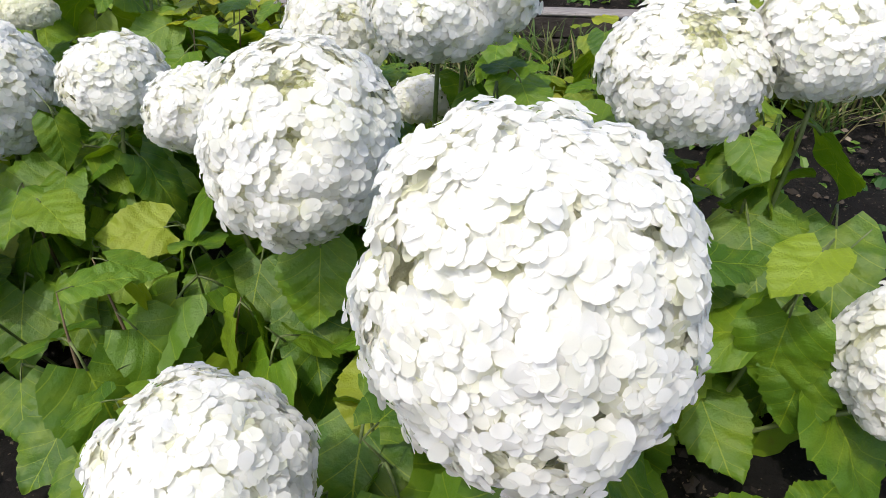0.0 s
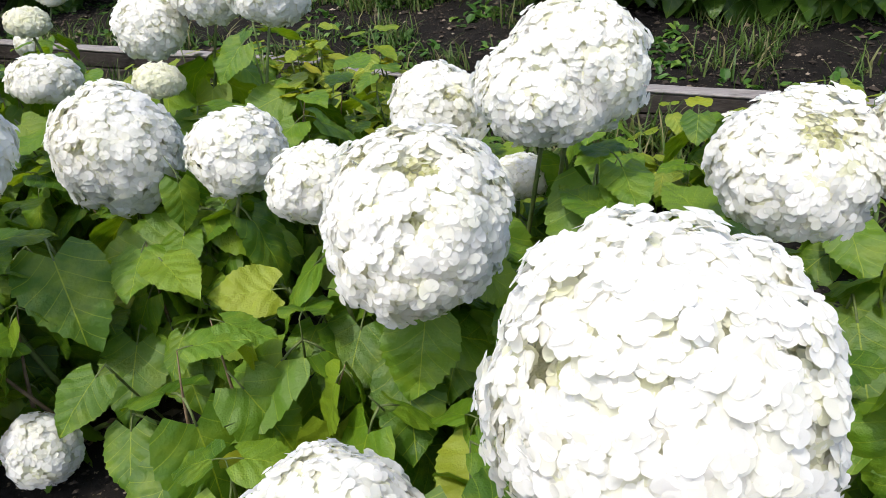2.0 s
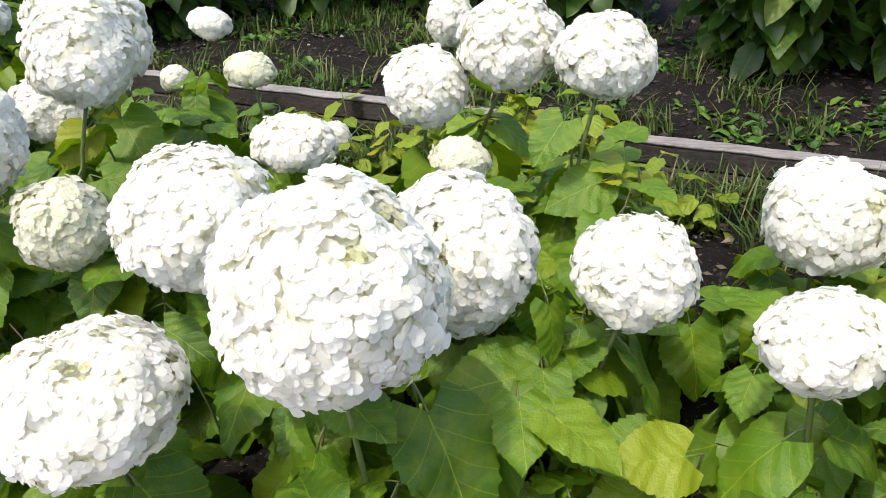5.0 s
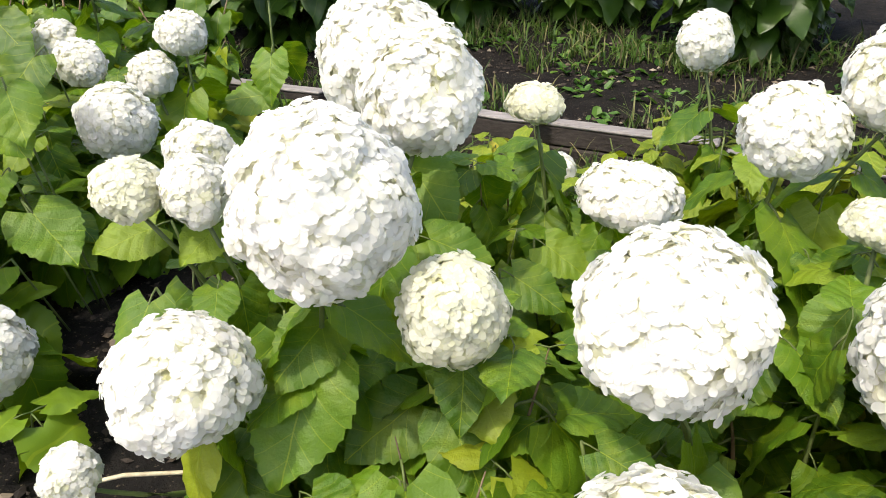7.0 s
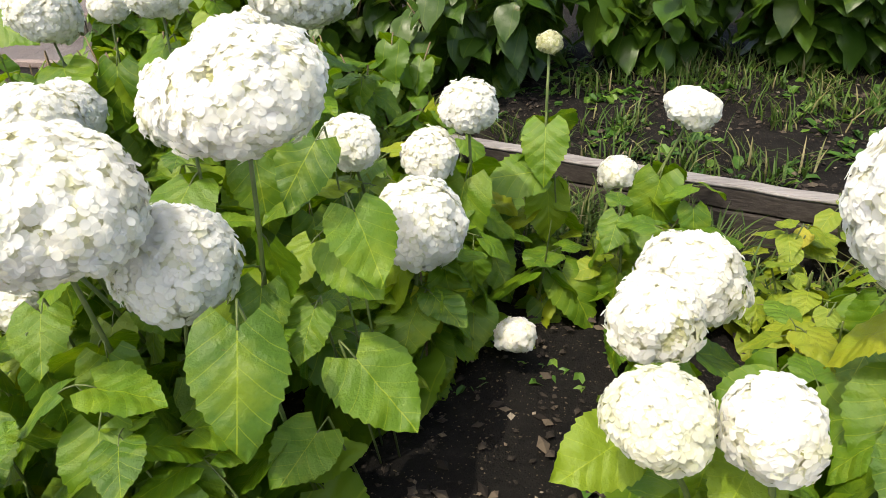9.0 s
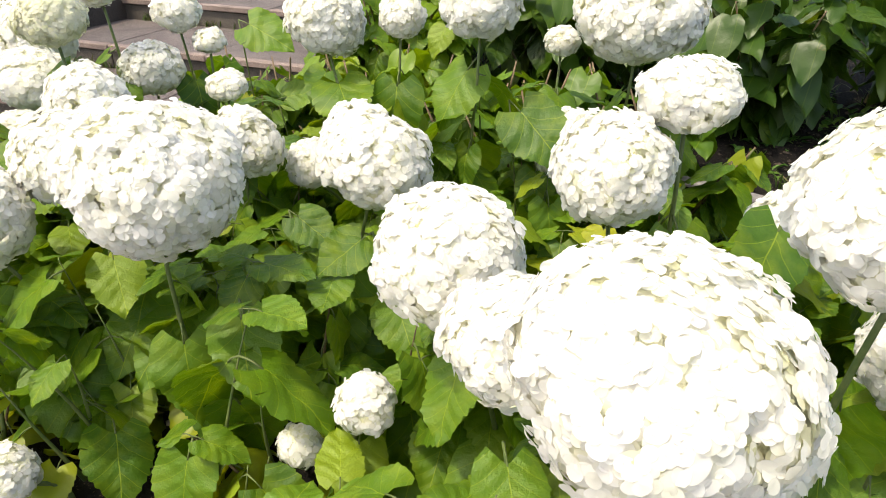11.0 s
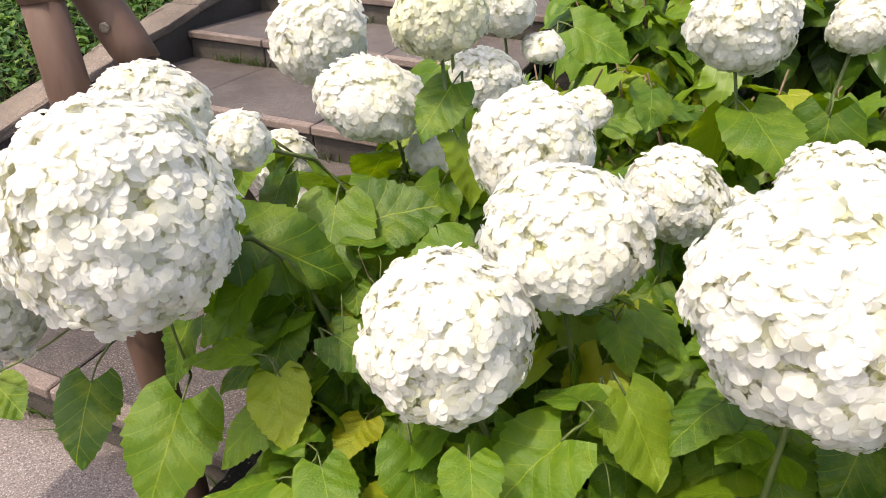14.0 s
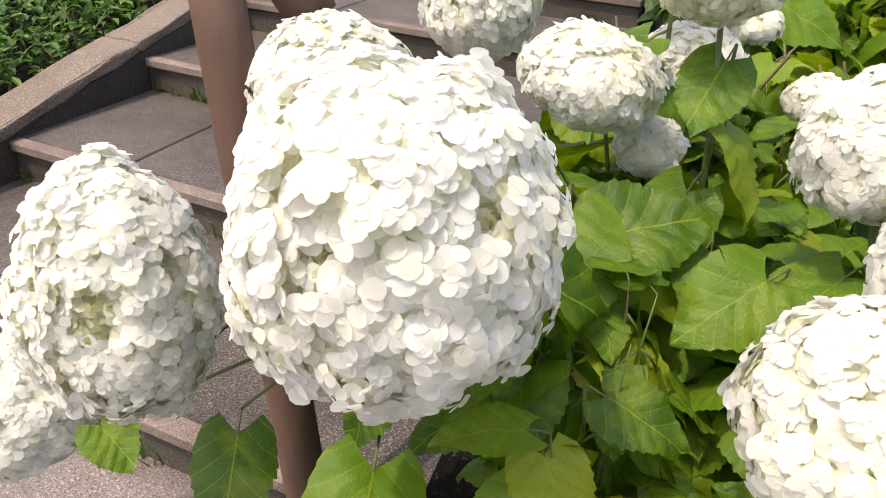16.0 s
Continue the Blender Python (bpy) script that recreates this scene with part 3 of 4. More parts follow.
BROAD = {}
BROAD[1] = [(-0.555, 0.745, 0.06, 150, 25, 0.12, -20), (-0.50, 0.66, 0.04, 170, 20, 0.11, -10), (-0.63, 0.83, 0.05, 190, 30, 0.11, 0), (-0.279, 0.942, 0.136, 170, 26, 0.149, -13), (-0.515, 1.056, 0.12, 125, 5, 0.111, -31), (-0.17, 0.829, 0.148, 189, 26, 0.135, -1), (-0.48, 1.059, 0.215, 106, -6, 0.109, -33), (0.476, 0.847, 0.182, 171, 29, 0.17, 11), (0.542, 0.944, 0.217, 242, -3, 0.12, 33), (0.611, 0.871, 0.153, 158, 31, 0.157, 8), (-0.09, 0.693, 0.157, 154, 20, 0.103, -12), (0.365, 0.664, 0.071, 184, 19, 0.132, 14), (0.11, 1.076, 0.296, 163, 32, 0.181, 2), (-0.502, 1.096, 0.19, 107, 0, 0.106, -30), (-0.003, 0.86, 0.247, 174, 25, 0.119, 5), (-0.361, 0.972, 0.145, 161, 23, 0.103, -12), (0.323, 1.168, 0.218, 225, 10, 0.086, 31)]
BROAD[3] = [(-0.678, 0.979, 0.088, 186, 28, 0.146, -15), (-0.729, 0.983, 0.263, 216, 36, 0.164, -2), (-0.682, 1.141, 0.152, 150, 18, 0.126, -30), (-0.831, 1.487, 0.129, 213, 16, 0.098, 25), (-1.13, 1.162, 0.322, 240, 7, 0.085, 24), (-0.697, 0.861, 0.154, 161, 17, 0.097, -27), (-0.961, 1.106, 0.21, 159, 23, 0.13, -9), (-0.59, 1.555, 0.473, 133, 36, 0.097, -19), (-0.69, 1.167, 0.251, 112, -2, 0.146, -33), (-1.207, 1.253, 0.087, 147, 10, 0.135, -33), (-0.539, 1.545, 0.379, 116, 10, 0.118, -38)]
BROAD[5] = [(-1.457, 1.321, 0.207, 131, 13, 0.131, -24), (-1.326, 1.264, 0.225, 211, 23, 0.124, 11), (-1.226, 1.609, 0.268, 242, 16, 0.108, 29), (-1.35, 1.502, 0.408, 258, 12, 0.105, 33), (-1.174, 1.687, 0.287, 237, 18, 0.101, 30), (-1.218, 1.444, 0.183, 215, 23, 0.109, 17), (-1.538, 1.301, 0.155, 205, 26, 0.107, 2), (-1.911, 1.529, 0.395, 133, 7, 0.105, -37), (-1.779, 1.562, 0.35, 163, 27, 0.083, -24), (-1.841, 1.386, 0.306, 178, 25, 0.117, -9), (-1.705, 1.717, 0.338, 119, 14, 0.101, -30), (-1.761, 1.493, 0.412, 148, 24, 0.093, -21), (-1.634, 1.721, 0.161, 132, 20, 0.1, -22), (-1.332, 1.282, 0.313, 184, 31, 0.099, -12), (-1.553, 1.304, 0.357, 152, 18, 0.122, -32), (-1.482, 1.582, 0.453, 160, 31, 0.091, -28)]
BROAD[7] = [(-2.308, 1.884, 0.189, 245, 35, 0.187, 16), (-2.743, 1.672, 0.381, 204, 26, 0.107, 0), (-2.361, 1.796, 0.343, 174, 27, 0.096, 2), (-2.264, 1.795, 0.470, 221, 19, 0.125, 28), (-2.372, 1.587, 0.402, 199, 34, 0.171, -14), (-2.224, 1.764, 0.26, 240, 31, 0.157, 16), (-2.477, 2.129, 0.489, 163, 31, 0.153, -31), (-2.103, 2.567, 0.311, 108, 2, 0.159, -41), (-2.234, 1.784, 0.518, 221, 40, 0.123, 6), (-2.347, 1.664, 0.195, 160, 18, 0.112, -28)]
BROAD[8] = [(-2.91, 2.724, 0.456, 237, 28, 0.177, 32), (-3.151, 2.753, 0.525, 149, 42, 0.166, -12), (-3.721, 3.065, 0.401, 291, -13, 0.121, 41), (-3.813, 3.043, 0.576, 262, 17, 0.158, 43)]
BROAD[9] = [(-3.261, 1.943, 0.276, 214, 29, 0.155, 3), (-3.525, 2.025, 0.176, 172, 22, 0.154, -22), (-3.865, 1.879, 0.03, 192, 23, 0.147, -20), (-3.635, 1.909, 0.098, 238, 29, 0.184, 5), (-3.457, 2.05, 0.03, 177, 22, 0.174, -16), (-3.055, 2.166, 0.23, 218, 28, 0.127, 13), (-3.579, 2.028, 0.311, 226, 34, 0.121, 3), (-3.184, 2.162, 0.372, 146, 22, 0.108, -27), (-3.84, 1.93, 0.223, 213, 33, 0.119, -11), (-3.569, 1.939, 0.03, 173, 18, 0.088, -21), (-3.327, 2.346, 0.316, 256, 23, 0.11, 28), (-4.018, 2.312, 0.413, 297, -12, 0.147, 35), (-4.181, 2.408, 0.328, 124, 11, 0.116, -35), (-3.925, 2.208, 0.379, 133, 22, 0.129, -26), (-4.101, 2.207, 0.275, 263, 15, 0.108, 28), (-4.003, 2.176, 0.299, 280, 1, 0.114, 31), (-3.994, 2.39, 0.567, 159, 39, 0.117, -19), (-3.925, 2.067, 0.181, 212, 23, 0.076, 10), (-3.621, 2.052, 0.332, 216, 17, 0.06, 24), (-3.585, 2.019, 0.175, 190, 28, 0.128, -22)]
BROAD[11] = [(-4.432, 1.956, 0.125, 203, 25, 0.132, -11), (-4.649, 1.998, 0.062, 257, 27, 0.086, 11), (-4.042, 1.945, 0.28, 217, 24, 0.103, 7), (-3.978, 2.059, 0.313, 259, 11, 0.098, 26), (-4.244, 1.928, 0.143, 194, 25, 0.17, -16), (-4.103, 2.105, 0.426, 285, 14, 0.174, 34)]


# heads with an open, greenish middle: its direction and width
DENTS = {(1, 1): (0.25, -0.60, 0.75, 0.05), (1, 3): (-0.05, -0.62, 0.78, 0.05), (2, 3): (0.30, -0.70, 0.60, 0.03), (5, 3): (0.40, -0.80, 0.30, 0.09),
         (11, 2): (0.45, -0.85, 0.15, 0.05), (3, 7): (0.25, -0.45, 0.85, 0.04), (9, 3): (0.55, -0.45, 0.70, 0.03), (3, 1): (-0.10, -0.55, 0.82, 0.02)}


def hydrangea_shrub(number, heads, fill=16):
    rg = random.Random(100 + number)
    cx, cy = sum(h[0] for h in heads) / len(heads), sum(h[1] for h in heads) / len(heads)
    cy = min(max(cy + 0.05, bed_edge(cx) + 0.3), TIM_A + TIM_B * cx - 0.25)
    cx = max(cx, -4.0)
    shrub = thing("hydrangea_shrub", (cx, cy, -0.01), "leafy hydrangea shrub with large rounded white flower heads", "shrub", "hydrangeas in the bed")
    shoots = []
    for i, (x, y, z, r, rz, cream) in enumerate(heads):
        head = new("flower_head", head_mesh(r, rz, number * 40 + i, cream, gaps=4 if r > 0.14 else 2 if r > 0.09 else 1, dent=DENTS.get((number, i))))
        head.matrix_basis = Matrix.Translation((x, y, z)) @ Matrix.Rotation(rg.uniform(-0.25, 0.25), 4, "X") @ Matrix.Rotation(rg.uniform(-0.25, 0.25), 4, "Y")
        under(head, shrub, ("", "pale cream young flower head", "small yellow-green flower bud")[cream])
        reach = 0.28
        fx, fy = x + (cx - x) * reach + rg.uniform(-0.08, 0.08), y + (cy - y) * reach + rg.uniform(-0.05, 0.08)
        if number == 10:
            fx, fy = x + rg.uniform(-0.02, 0.04), y + 0.05
        fx = max(fx, -4.08)
        fy = min(max(fy, bed_edge(fx) + 0.1), TIM_A + TIM_B * fx - 0.08)
        pts = stem_points((fx, fy, -0.02), (x, y, z - rz * 0.5), rg)
        if x < -4.15:
            foot, bend, top = Vector((fx + 0.05, fy + 0.1, -0.02)), Vector((fx, y + (0.30 if number == 11 else 0.08), z * (0.85 if number == 11 else 0.5))), Vector((x + 0.2 * r, y + 0.5 * r, z - rz * 0.3))
            if x < -4.7:
                foot, bend = Vector((-4.46, 2.05, 0.36)), Vector((-4.62, 2.1, 0.30))
            pts = [(foot * (1 - f) + bend * f).lerp(bend * (1 - f) + top * f, f) for f in (0, 0.2, 0.4, 0.6, 0.8, 1.0)]
        shoots.append((pts, 0.0046, z > 0.25, True))
    spread = [(x, y, z - rz) for x, y, z, r, rz, cream in heads for q in range(4)] + [(cx, cy, 0.30)] * fill
    for hx, hy, hz in spread:
        a, d = rg.uniform(0, 6.283), 0.09 + 0.24 * rg.random()
        if (hx, hy) == (cx, cy):
            d = 0.6 * math.sqrt(rg.random())
        fx, fy = hx + d * math.cos(a), hy + d * math.sin(a)
        fx = max(fx, -4.02)
        if fy < bed_edge(fx) + 0.10 or fy > TIM_A + TIM_B * fx - (0.38 if fx > -2.3 else 0.1):
            continue
        if any((fx - gx) ** 2 + (fy - gy) ** 2 < gr * gr for gx, gy, gr in CLEARINGS):
            continue
        h = min(max(hz - 0.02, 0.14), 0.42) * rg.uniform(0.6, 1.0)
        pts = stem_points((fx, fy, -0.02), (fx + rg.uniform(-0.10, 0.10), fy + rg.uniform(-0.14, 0.06), h), rg, 0.02)
        shoots.append((pts, 0.0042, True, False))
    spots = []
    for pts, rad, leafy, flowering in shoots:
        own = []
        long = sum((pts[j + 1] - pts[j]).length for j in range(5))
        az = rg.uniform(0, 3.14)
        gap = 0.078
        s = 0.07
        end = long * (0.86 if flowering else 1.0)
        while leafy and s < end:
            f = s / long
            p = along(pts, f)
            for q in (0, 1):
                size = rg.uniform(0.105, 0.175) * (0.80 if f > 0.88 and not flowering else 1.0) * (0.8 if f < 0.3 else 1.0)
                own.append((p, az + math.pi * q + rg.uniform(-0.35, 0.35), rg.uniform(0.35, 1.3), rg.uniform(-0.4, 0.4), size))
            az += math.pi / 2 + rg.uniform(-0.3, 0.3)
            s += gap * rg.uniform(0.8, 1.25)
        if not flowering:
            p = pts[-1]
            for q in range(2):
                own.append((p, az + q * math.pi + rg.uniform(-0.3, 0.3), rg.uniform(-0.2, 0.5), 0.0, rg.uniform(0.07, 0.11)))
        own = [sp for sp in own if clear_of_heads(sp)]
        if flowering or len(own) > 3:
            v, f = tube(pts, [rad * (1.25 - (0.5 if flowering else 1.05) * j / 5) for j in range(6)], 6)
            under(new("stem", mesh_of("stem", v, f, [STEM if flowering or rg.random() < 0.7 else STEM_OLD], smooth=True)), shrub)
            spots += own
    for hx, hy, hz, az, droop, size, tilt in BROAD.get(number, ()):
        a, dr = radians(az), radians(droop)
        way = Vector((-math.sin(a) * math.cos(dr), math.cos(a) * math.cos(dr), -math.sin(dr)))
        at = Vector((hx, hy, hz)) - way * size * 0.76
        foot = Vector((at.x + 0.03, max(at.y + 0.06, bed_edge(at.x) + 0.12), -0.02)) if at.x > -4.1 else Vector((-4.24, 1.98, 0.46)) if at.z < 0.25 else Vector((-4.09, at.y + 0.05, -0.02))
        v, f = tube(stem_points(foot, at, rg, 0.02), [0.0024] * 6, 6)
        under(new("stem", mesh_of("stem", v, f, [STEM], smooth=True)), shrub)
        spots.append((at, a, dr, radians(tilt), size))
    spots.sort(key=lambda sp: -sp[0].z)
    rest = []
    for i, (p, az, droop, roll, size) in enumerate(spots):
        me, m = LEAVES[rg.randrange(len(LEAVES))], leaf_pose(p, az, droop, roll, size)
        if i < LEAF_LIMIT:
            lf = new("leaf", me)
            lf.matrix_basis = m
            under(lf, shrub)
        else:
            rest.append((me, m))
    if rest:
        low = new("lower_foliage", merged("lower_foliage", [a for a, b in rest], [b for a, b in rest], [LEAF, STEM]))
        under(tagged(low, kind="stuff"), shrub)


HEADS = {}
HEADS[1] = [
    (0.089, 0.524, 0.469, 0.152, 0.168, 0),
    (-0.138, 0.874, 0.448, 0.129, 0.137, 0),
    (-0.313, 1.041, 0.430, 0.072, 0.064, 0),
    (0.369, 0.962, 0.459, 0.122, 0.102, 0),
    (0.544, 0.933, 0.498, 0.097, 0.088, 0),
    (-0.191, 0.454, 0.367, 0.094, 0.095, 0),
    (0.555, 0.599, 0.235, 0.100, 0.097, 0),
]
HEADS[2] = [
    (0.017, 1.318, 0.289, 0.066, 0.045, 0),
    (0.051, 1.157, 0.515, 0.116, 0.093, 0),
    (0.103, 1.178, 0.548, 0.114, 0.110, 0),
    (-0.143, 1.439, 0.388, 0.102, 0.103, 0),
    (0.605, 1.839, 0.151, 0.044, 0.041, 0),
]
HEADS[3] = [
    (-0.490, 1.219, 0.410, 0.091, 0.079, 0),
    (-0.743, 1.285, 0.398, 0.124, 0.134, 0),
    (-0.857, 0.980, 0.533, 0.126, 0.129, 0),
    (-0.955, 0.812, 0.215, 0.123, 0.117, 0),
    (-0.496, 1.620, 0.606, 0.092, 0.081, 0),
    (-0.744, 1.535, 0.450, 0.055, 0.036, 1),
    (-1.101, 1.218, 0.485, 0.109, 0.110, 0),
    (-1.139, 0.956, 0.395, 0.108, 0.089, 0),
    (-0.787, 0.860, 0.056, 0.059, 0.070, 0),
]
HEADS[4] = [
    (-0.823, 1.730, 0.516, 0.086, 0.081, 0),
    (-0.654, 1.736, 0.599, 0.097, 0.092, 0),
    (-1.079, 1.665, 0.428, 0.084, 0.061, 0),
    (-1.237, 1.924, 0.505, 0.059, 0.039, 1),
    (-1.163, 2.352, 0.178, 0.053, 0.052, 0),
    (-0.807, 2.424, 0.509, 0.071, 0.082, 0),
]
HEADS[5] = [
    (-1.344, 1.293, 0.438, 0.072, 0.073, 1),
    (-1.495, 1.297, 0.584, 0.114, 0.116, 0),
    (-1.759, 1.938, 0.413, 0.086, 0.078, 0),
    (-1.835, 1.698, 0.482, 0.064, 0.060, 0),
    (-1.745, 1.484, 0.505, 0.051, 0.060, 0),
    (-1.852, 1.484, 0.506, 0.059, 0.051, 1),
    (-1.680, 1.216, 0.368, 0.097, 0.086, 0),
    (-1.507, 1.770, 0.625, 0.118, 0.132, 0),
    (-1.416, 1.576, 0.627, 0.096, 0.099, 0),
    (-1.891, 1.226, 0.180, 0.044, 0.048, 0),
]
HEADS[6] = [
    (-1.646, 2.762, 0.440, 0.077, 0.050, 0),
    (-2.424, 2.312, 0.481, 0.068, 0.066, 0),
    (-2.262, 2.363, 0.436, 0.069, 0.063, 0),
    (-2.178, 2.414, 0.534, 0.068, 0.061, 0),
    (-1.820, 2.776, 0.243, 0.054, 0.048, 0),
    (-2.014, 2.669, 0.621, 0.033, 0.028, 2),
    (-2.051, 2.197, 0.085, 0.048, 0.040, 0),
]
HEADS[7] = [
    (-2.241, 1.473, 0.175, 0.119, 0.094, 0),
    (-2.235, 2.109, 0.392, 0.098, 0.093, 0),
    (-2.407, 1.809, 0.738, 0.122, 0.090, 0),
    (-2.537, 1.762, 0.481, 0.099, 0.101, 0),
    (-2.710, 2.167, 0.605, 0.098, 0.098, 0),
    (-2.616, 2.233, 0.719, 0.081, 0.054, 0),
    (-2.631, 1.641, 0.634, 0.136, 0.099, 0),
    (-2.776, 1.781, 0.530, 0.087, 0.083, 0),
    (-2.904, 1.938, 0.541, 0.113, 0.097, 0),
]
HEADS[8] = [
    (-3.532, 2.860, 0.666, 0.109, 0.102, 0),
    (-3.324, 2.877, 0.684, 0.061, 0.059, 0),
    (-3.083, 2.767, 0.750, 0.099, 0.094, 0),
    (-2.925, 3.017, 0.624, 0.046, 0.040, 0),
    (-2.729, 2.933, 0.721, 0.163, 0.132, 0),
    (-3.492, 2.650, 0.340, 0.066, 0.068, 0),
    (-3.336, 2.609, 0.437, 0.100, 0.102, 0),
    (-2.864, 2.883, 0.375, 0.093, 0.118, 0),
]
HEADS[9] = [
    (-3.617, 1.721, 0.107, 0.060, 0.055, 0),
    (-3.032, 1.922, 0.259, 0.051, 0.052, 0),
    (-3.174, 1.938, 0.111, 0.041, 0.038, 0),
    (-3.600, 2.514, 0.433, 0.092, 0.089, 0),
    (-3.443, 2.007, 0.548, 0.147, 0.141, 0),
    (-3.158, 2.273, 0.527, 0.113, 0.092, 0),
    (-3.822, 1.972, 0.444, 0.106, 0.108, 0),
    (-3.722, 2.121, 0.515, 0.108, 0.102, 0),
    (-3.803, 2.281, 0.571, 0.088, 0.090, 0),
]
HEADS[10] = [
    (-3.803, 2.772, 0.489, 0.057, 0.042, 0),
    (-4.484, 2.673, 0.297, 0.086, 0.077, 0),
    (-4.432, 2.664, 0.200, 0.078, 0.062, 0),
    (-4.154, 2.472, 0.544, 0.104, 0.075, 0),
    (-4.399, 2.747, 0.584, 0.119, 0.116, 0),
    (-3.999, 2.425, 0.711, 0.080, 0.067, 1),
    (-4.021, 2.747, 0.524, 0.093, 0.078, 0),
    (-4.047, 2.547, 0.437, 0.057, 0.048, 0),
    (-4.014, 2.883, 0.659, 0.071, 0.063, 0),
    (-4.073, 2.668, 0.758, 0.070, 0.063, 0),
    (-3.925, 2.893, 0.580, 0.050, 0.038, 0),
]
HEADS[11] = [
    (-4.203, 1.910, 0.542, 0.137, 0.153, 0),
    (-4.424, 2.218, 0.558, 0.106, 0.088, 0),
    (-4.496, 1.909, 0.409, 0.099, 0.152, 0),
    (-4.824, 1.994, 0.066, 0.108, 0.104, 0),
    (-4.213, 2.160, 0.560, 0.046, 0.045, 0),
]
for number, heads in HEADS.items():
    hydrangea_shrub(number, heads)


# ---------------------------------------------------------------- weeds, grass and shrubs behind
WEED_LEAVES = [leaf_mesh("weed_leaf", 40 + i, LEAF_SPRING, 0.37, 0.03, 0.05, 8, 4) for i in range(5)]
BACK_LEAVES = [leaf_mesh("broad_leaf", 60 + i, LEAF_DARK, 0.33, 0.0, 0.03, 8, 4) for i in range(6)]


def weed_clump(place, height, count, seed, spread=0.16, label="pale yellow-green weedy plant growing beside the timber"):
    rg = random.Random(seed)
    x, y, z = place
    plant = thing("weed_plant", place, label, "weed", "weeds by the timber")
    for i in range(count):
        foot = (x + rg.uniform(-spread, spread), y + rg.uniform(-spread, spread) * 0.6, z - 0.02)
        h = height * rg.uniform(0.6, 1.0)
        pts = stem_points(foot, (foot[0] + rg.uniform(-0.06, 0.06), foot[1] + rg.uniform(-0.06, 0.04), z + h), rg, 0.02)
        v, f = tube(pts, [0.003 * (1.2 - 0.1 * j) for j in range(6)], 5)
        under(new("stem", mesh_of("stem", v, f, [STEM], smooth=True)), plant)
        s, az = 0.15, rg.uniform(0, 3)
        while s <= 1.0:
            p = along(pts, s)
            for q in (0, 1):
                lf = new("leaf", WEED_LEAVES[rg.randrange(5)])
                lf.matrix_basis = leaf_pose(p, az + math.pi * q + rg.uniform(-0.3, 0.3), rg.uniform(-0.1, 0.6), rg.uniform(-0.3, 0.3), rg.uniform(0.06, 0.115) * (1.15 - 0.35 * s))
                under(lf, plant)
            az += math.pi / 2
            s += 0.045 / h * rg.uniform(0.8, 1.3)


def back_shrub(place, height, width, count, seed, label, leaves=None, mat=None, sizes=(0.12, 0.19), parts=110):
    """A broad-leaved bush with drooping leaves on arching branches."""
    rg = random.Random(seed)
    x, y, z = place
    bush = thing("background_shrub", place, label, "shrub", "bushes behind the timber")
    made = 0
    rest = []
    for i in range(count):
        a = rg.uniform(0, 6.283)
        d = width * math.sqrt(rg.random())
        foot = (x + 0.25 * d * math.cos(a), y + 0.25 * d * math.sin(a), z - 0.03)
        top = (x + d * math.cos(a), y + d * math.sin(a), z + height * rg.uniform(0.45, 1.0))
        pts = stem_points(foot, top, rg, 0.08)
        v, f = tube(pts, [0.006 * (1.2 - 0.14 * j) for j in range(6)], 5)
        under(new("branch", mesh_of("branch", v, f, [STEM_OLD], smooth=True)), bush)
        s, az = 0.22, rg.uniform(0, 3)
        while s <= 1.0:
            p = along(pts, s)
            for q in (0, 1):
                me = (leaves or BACK_LEAVES)[rg.randrange(6)]
                m = leaf_pose(p, az + math.pi * q + rg.uniform(-0.4, 0.4), rg.uniform(0.1, 1.1), rg.uniform(-0.4, 0.4), rg.uniform(*sizes))
                made += 1
                if made <= parts:
                    lf = new("leaf", me)
                    lf.matrix_basis = m
                    under(lf, bush)
                else:
                    rest.append((me, m))
            az += 1.4
            s += 0.075 / height * rg.uniform(0.7, 1.2)
    if rest:
        under(tagged(new("inner_foliage", merged("inner_foliage", [a for a, b in rest], [b for a, b in rest], [mat or LEAF_DARK, STEM])), kind="stuff"), bush)


def blades(name, spots, label, seed, tall=(0.05, 0.16), wide=0.004, mat=None):
    """Grass: curved three-piece blades from each spot."""
    rg = np.random.RandomState(seed)
    n = len(spots)
    P = np.array(spots)
    az = rg.uniform(0, 6.283, n)
    h = rg.uniform(*tall, n)
    lean = rg.uniform(0.15, 1.3, n)
    D = np.stack([np.cos(az), np.sin(az), 0 * az], 1)
    W = np.stack([-np.sin(az), np.cos(az), 0 * az], 1) * (wide * rg.uniform(0.6, 1.5, n))[:, None]
    up = np.array([0, 0, 1.0])
    q = []
    for f, w in ((0.0, 1.0), (0.45, 0.9), (0.8, 0.55)):
        c = P + D * (lean * h * f * f)[:, None] + up * (h * (f - 0.28 * lean * f * f))[:, None]
        q += [c - W * w, c + W * w]
    q.append(P + D * (lean * h)[:, None] + up * (h * (1 - 0.28 * lean))[:, None])
    V = np.stack(q, 1).reshape(-1, 3)
    F = []
    for i in range(n):
        b = i * 7
        F += [(b, b + 1, b + 3, b + 2), (b + 2, b + 3, b + 5, b + 4), (b + 4, b + 5, b + 6)]
    ob = new(name, mesh_of(name, V, F, [mat or GRASS]))
    return tagged(ob, label, "grass", kind="stuff")


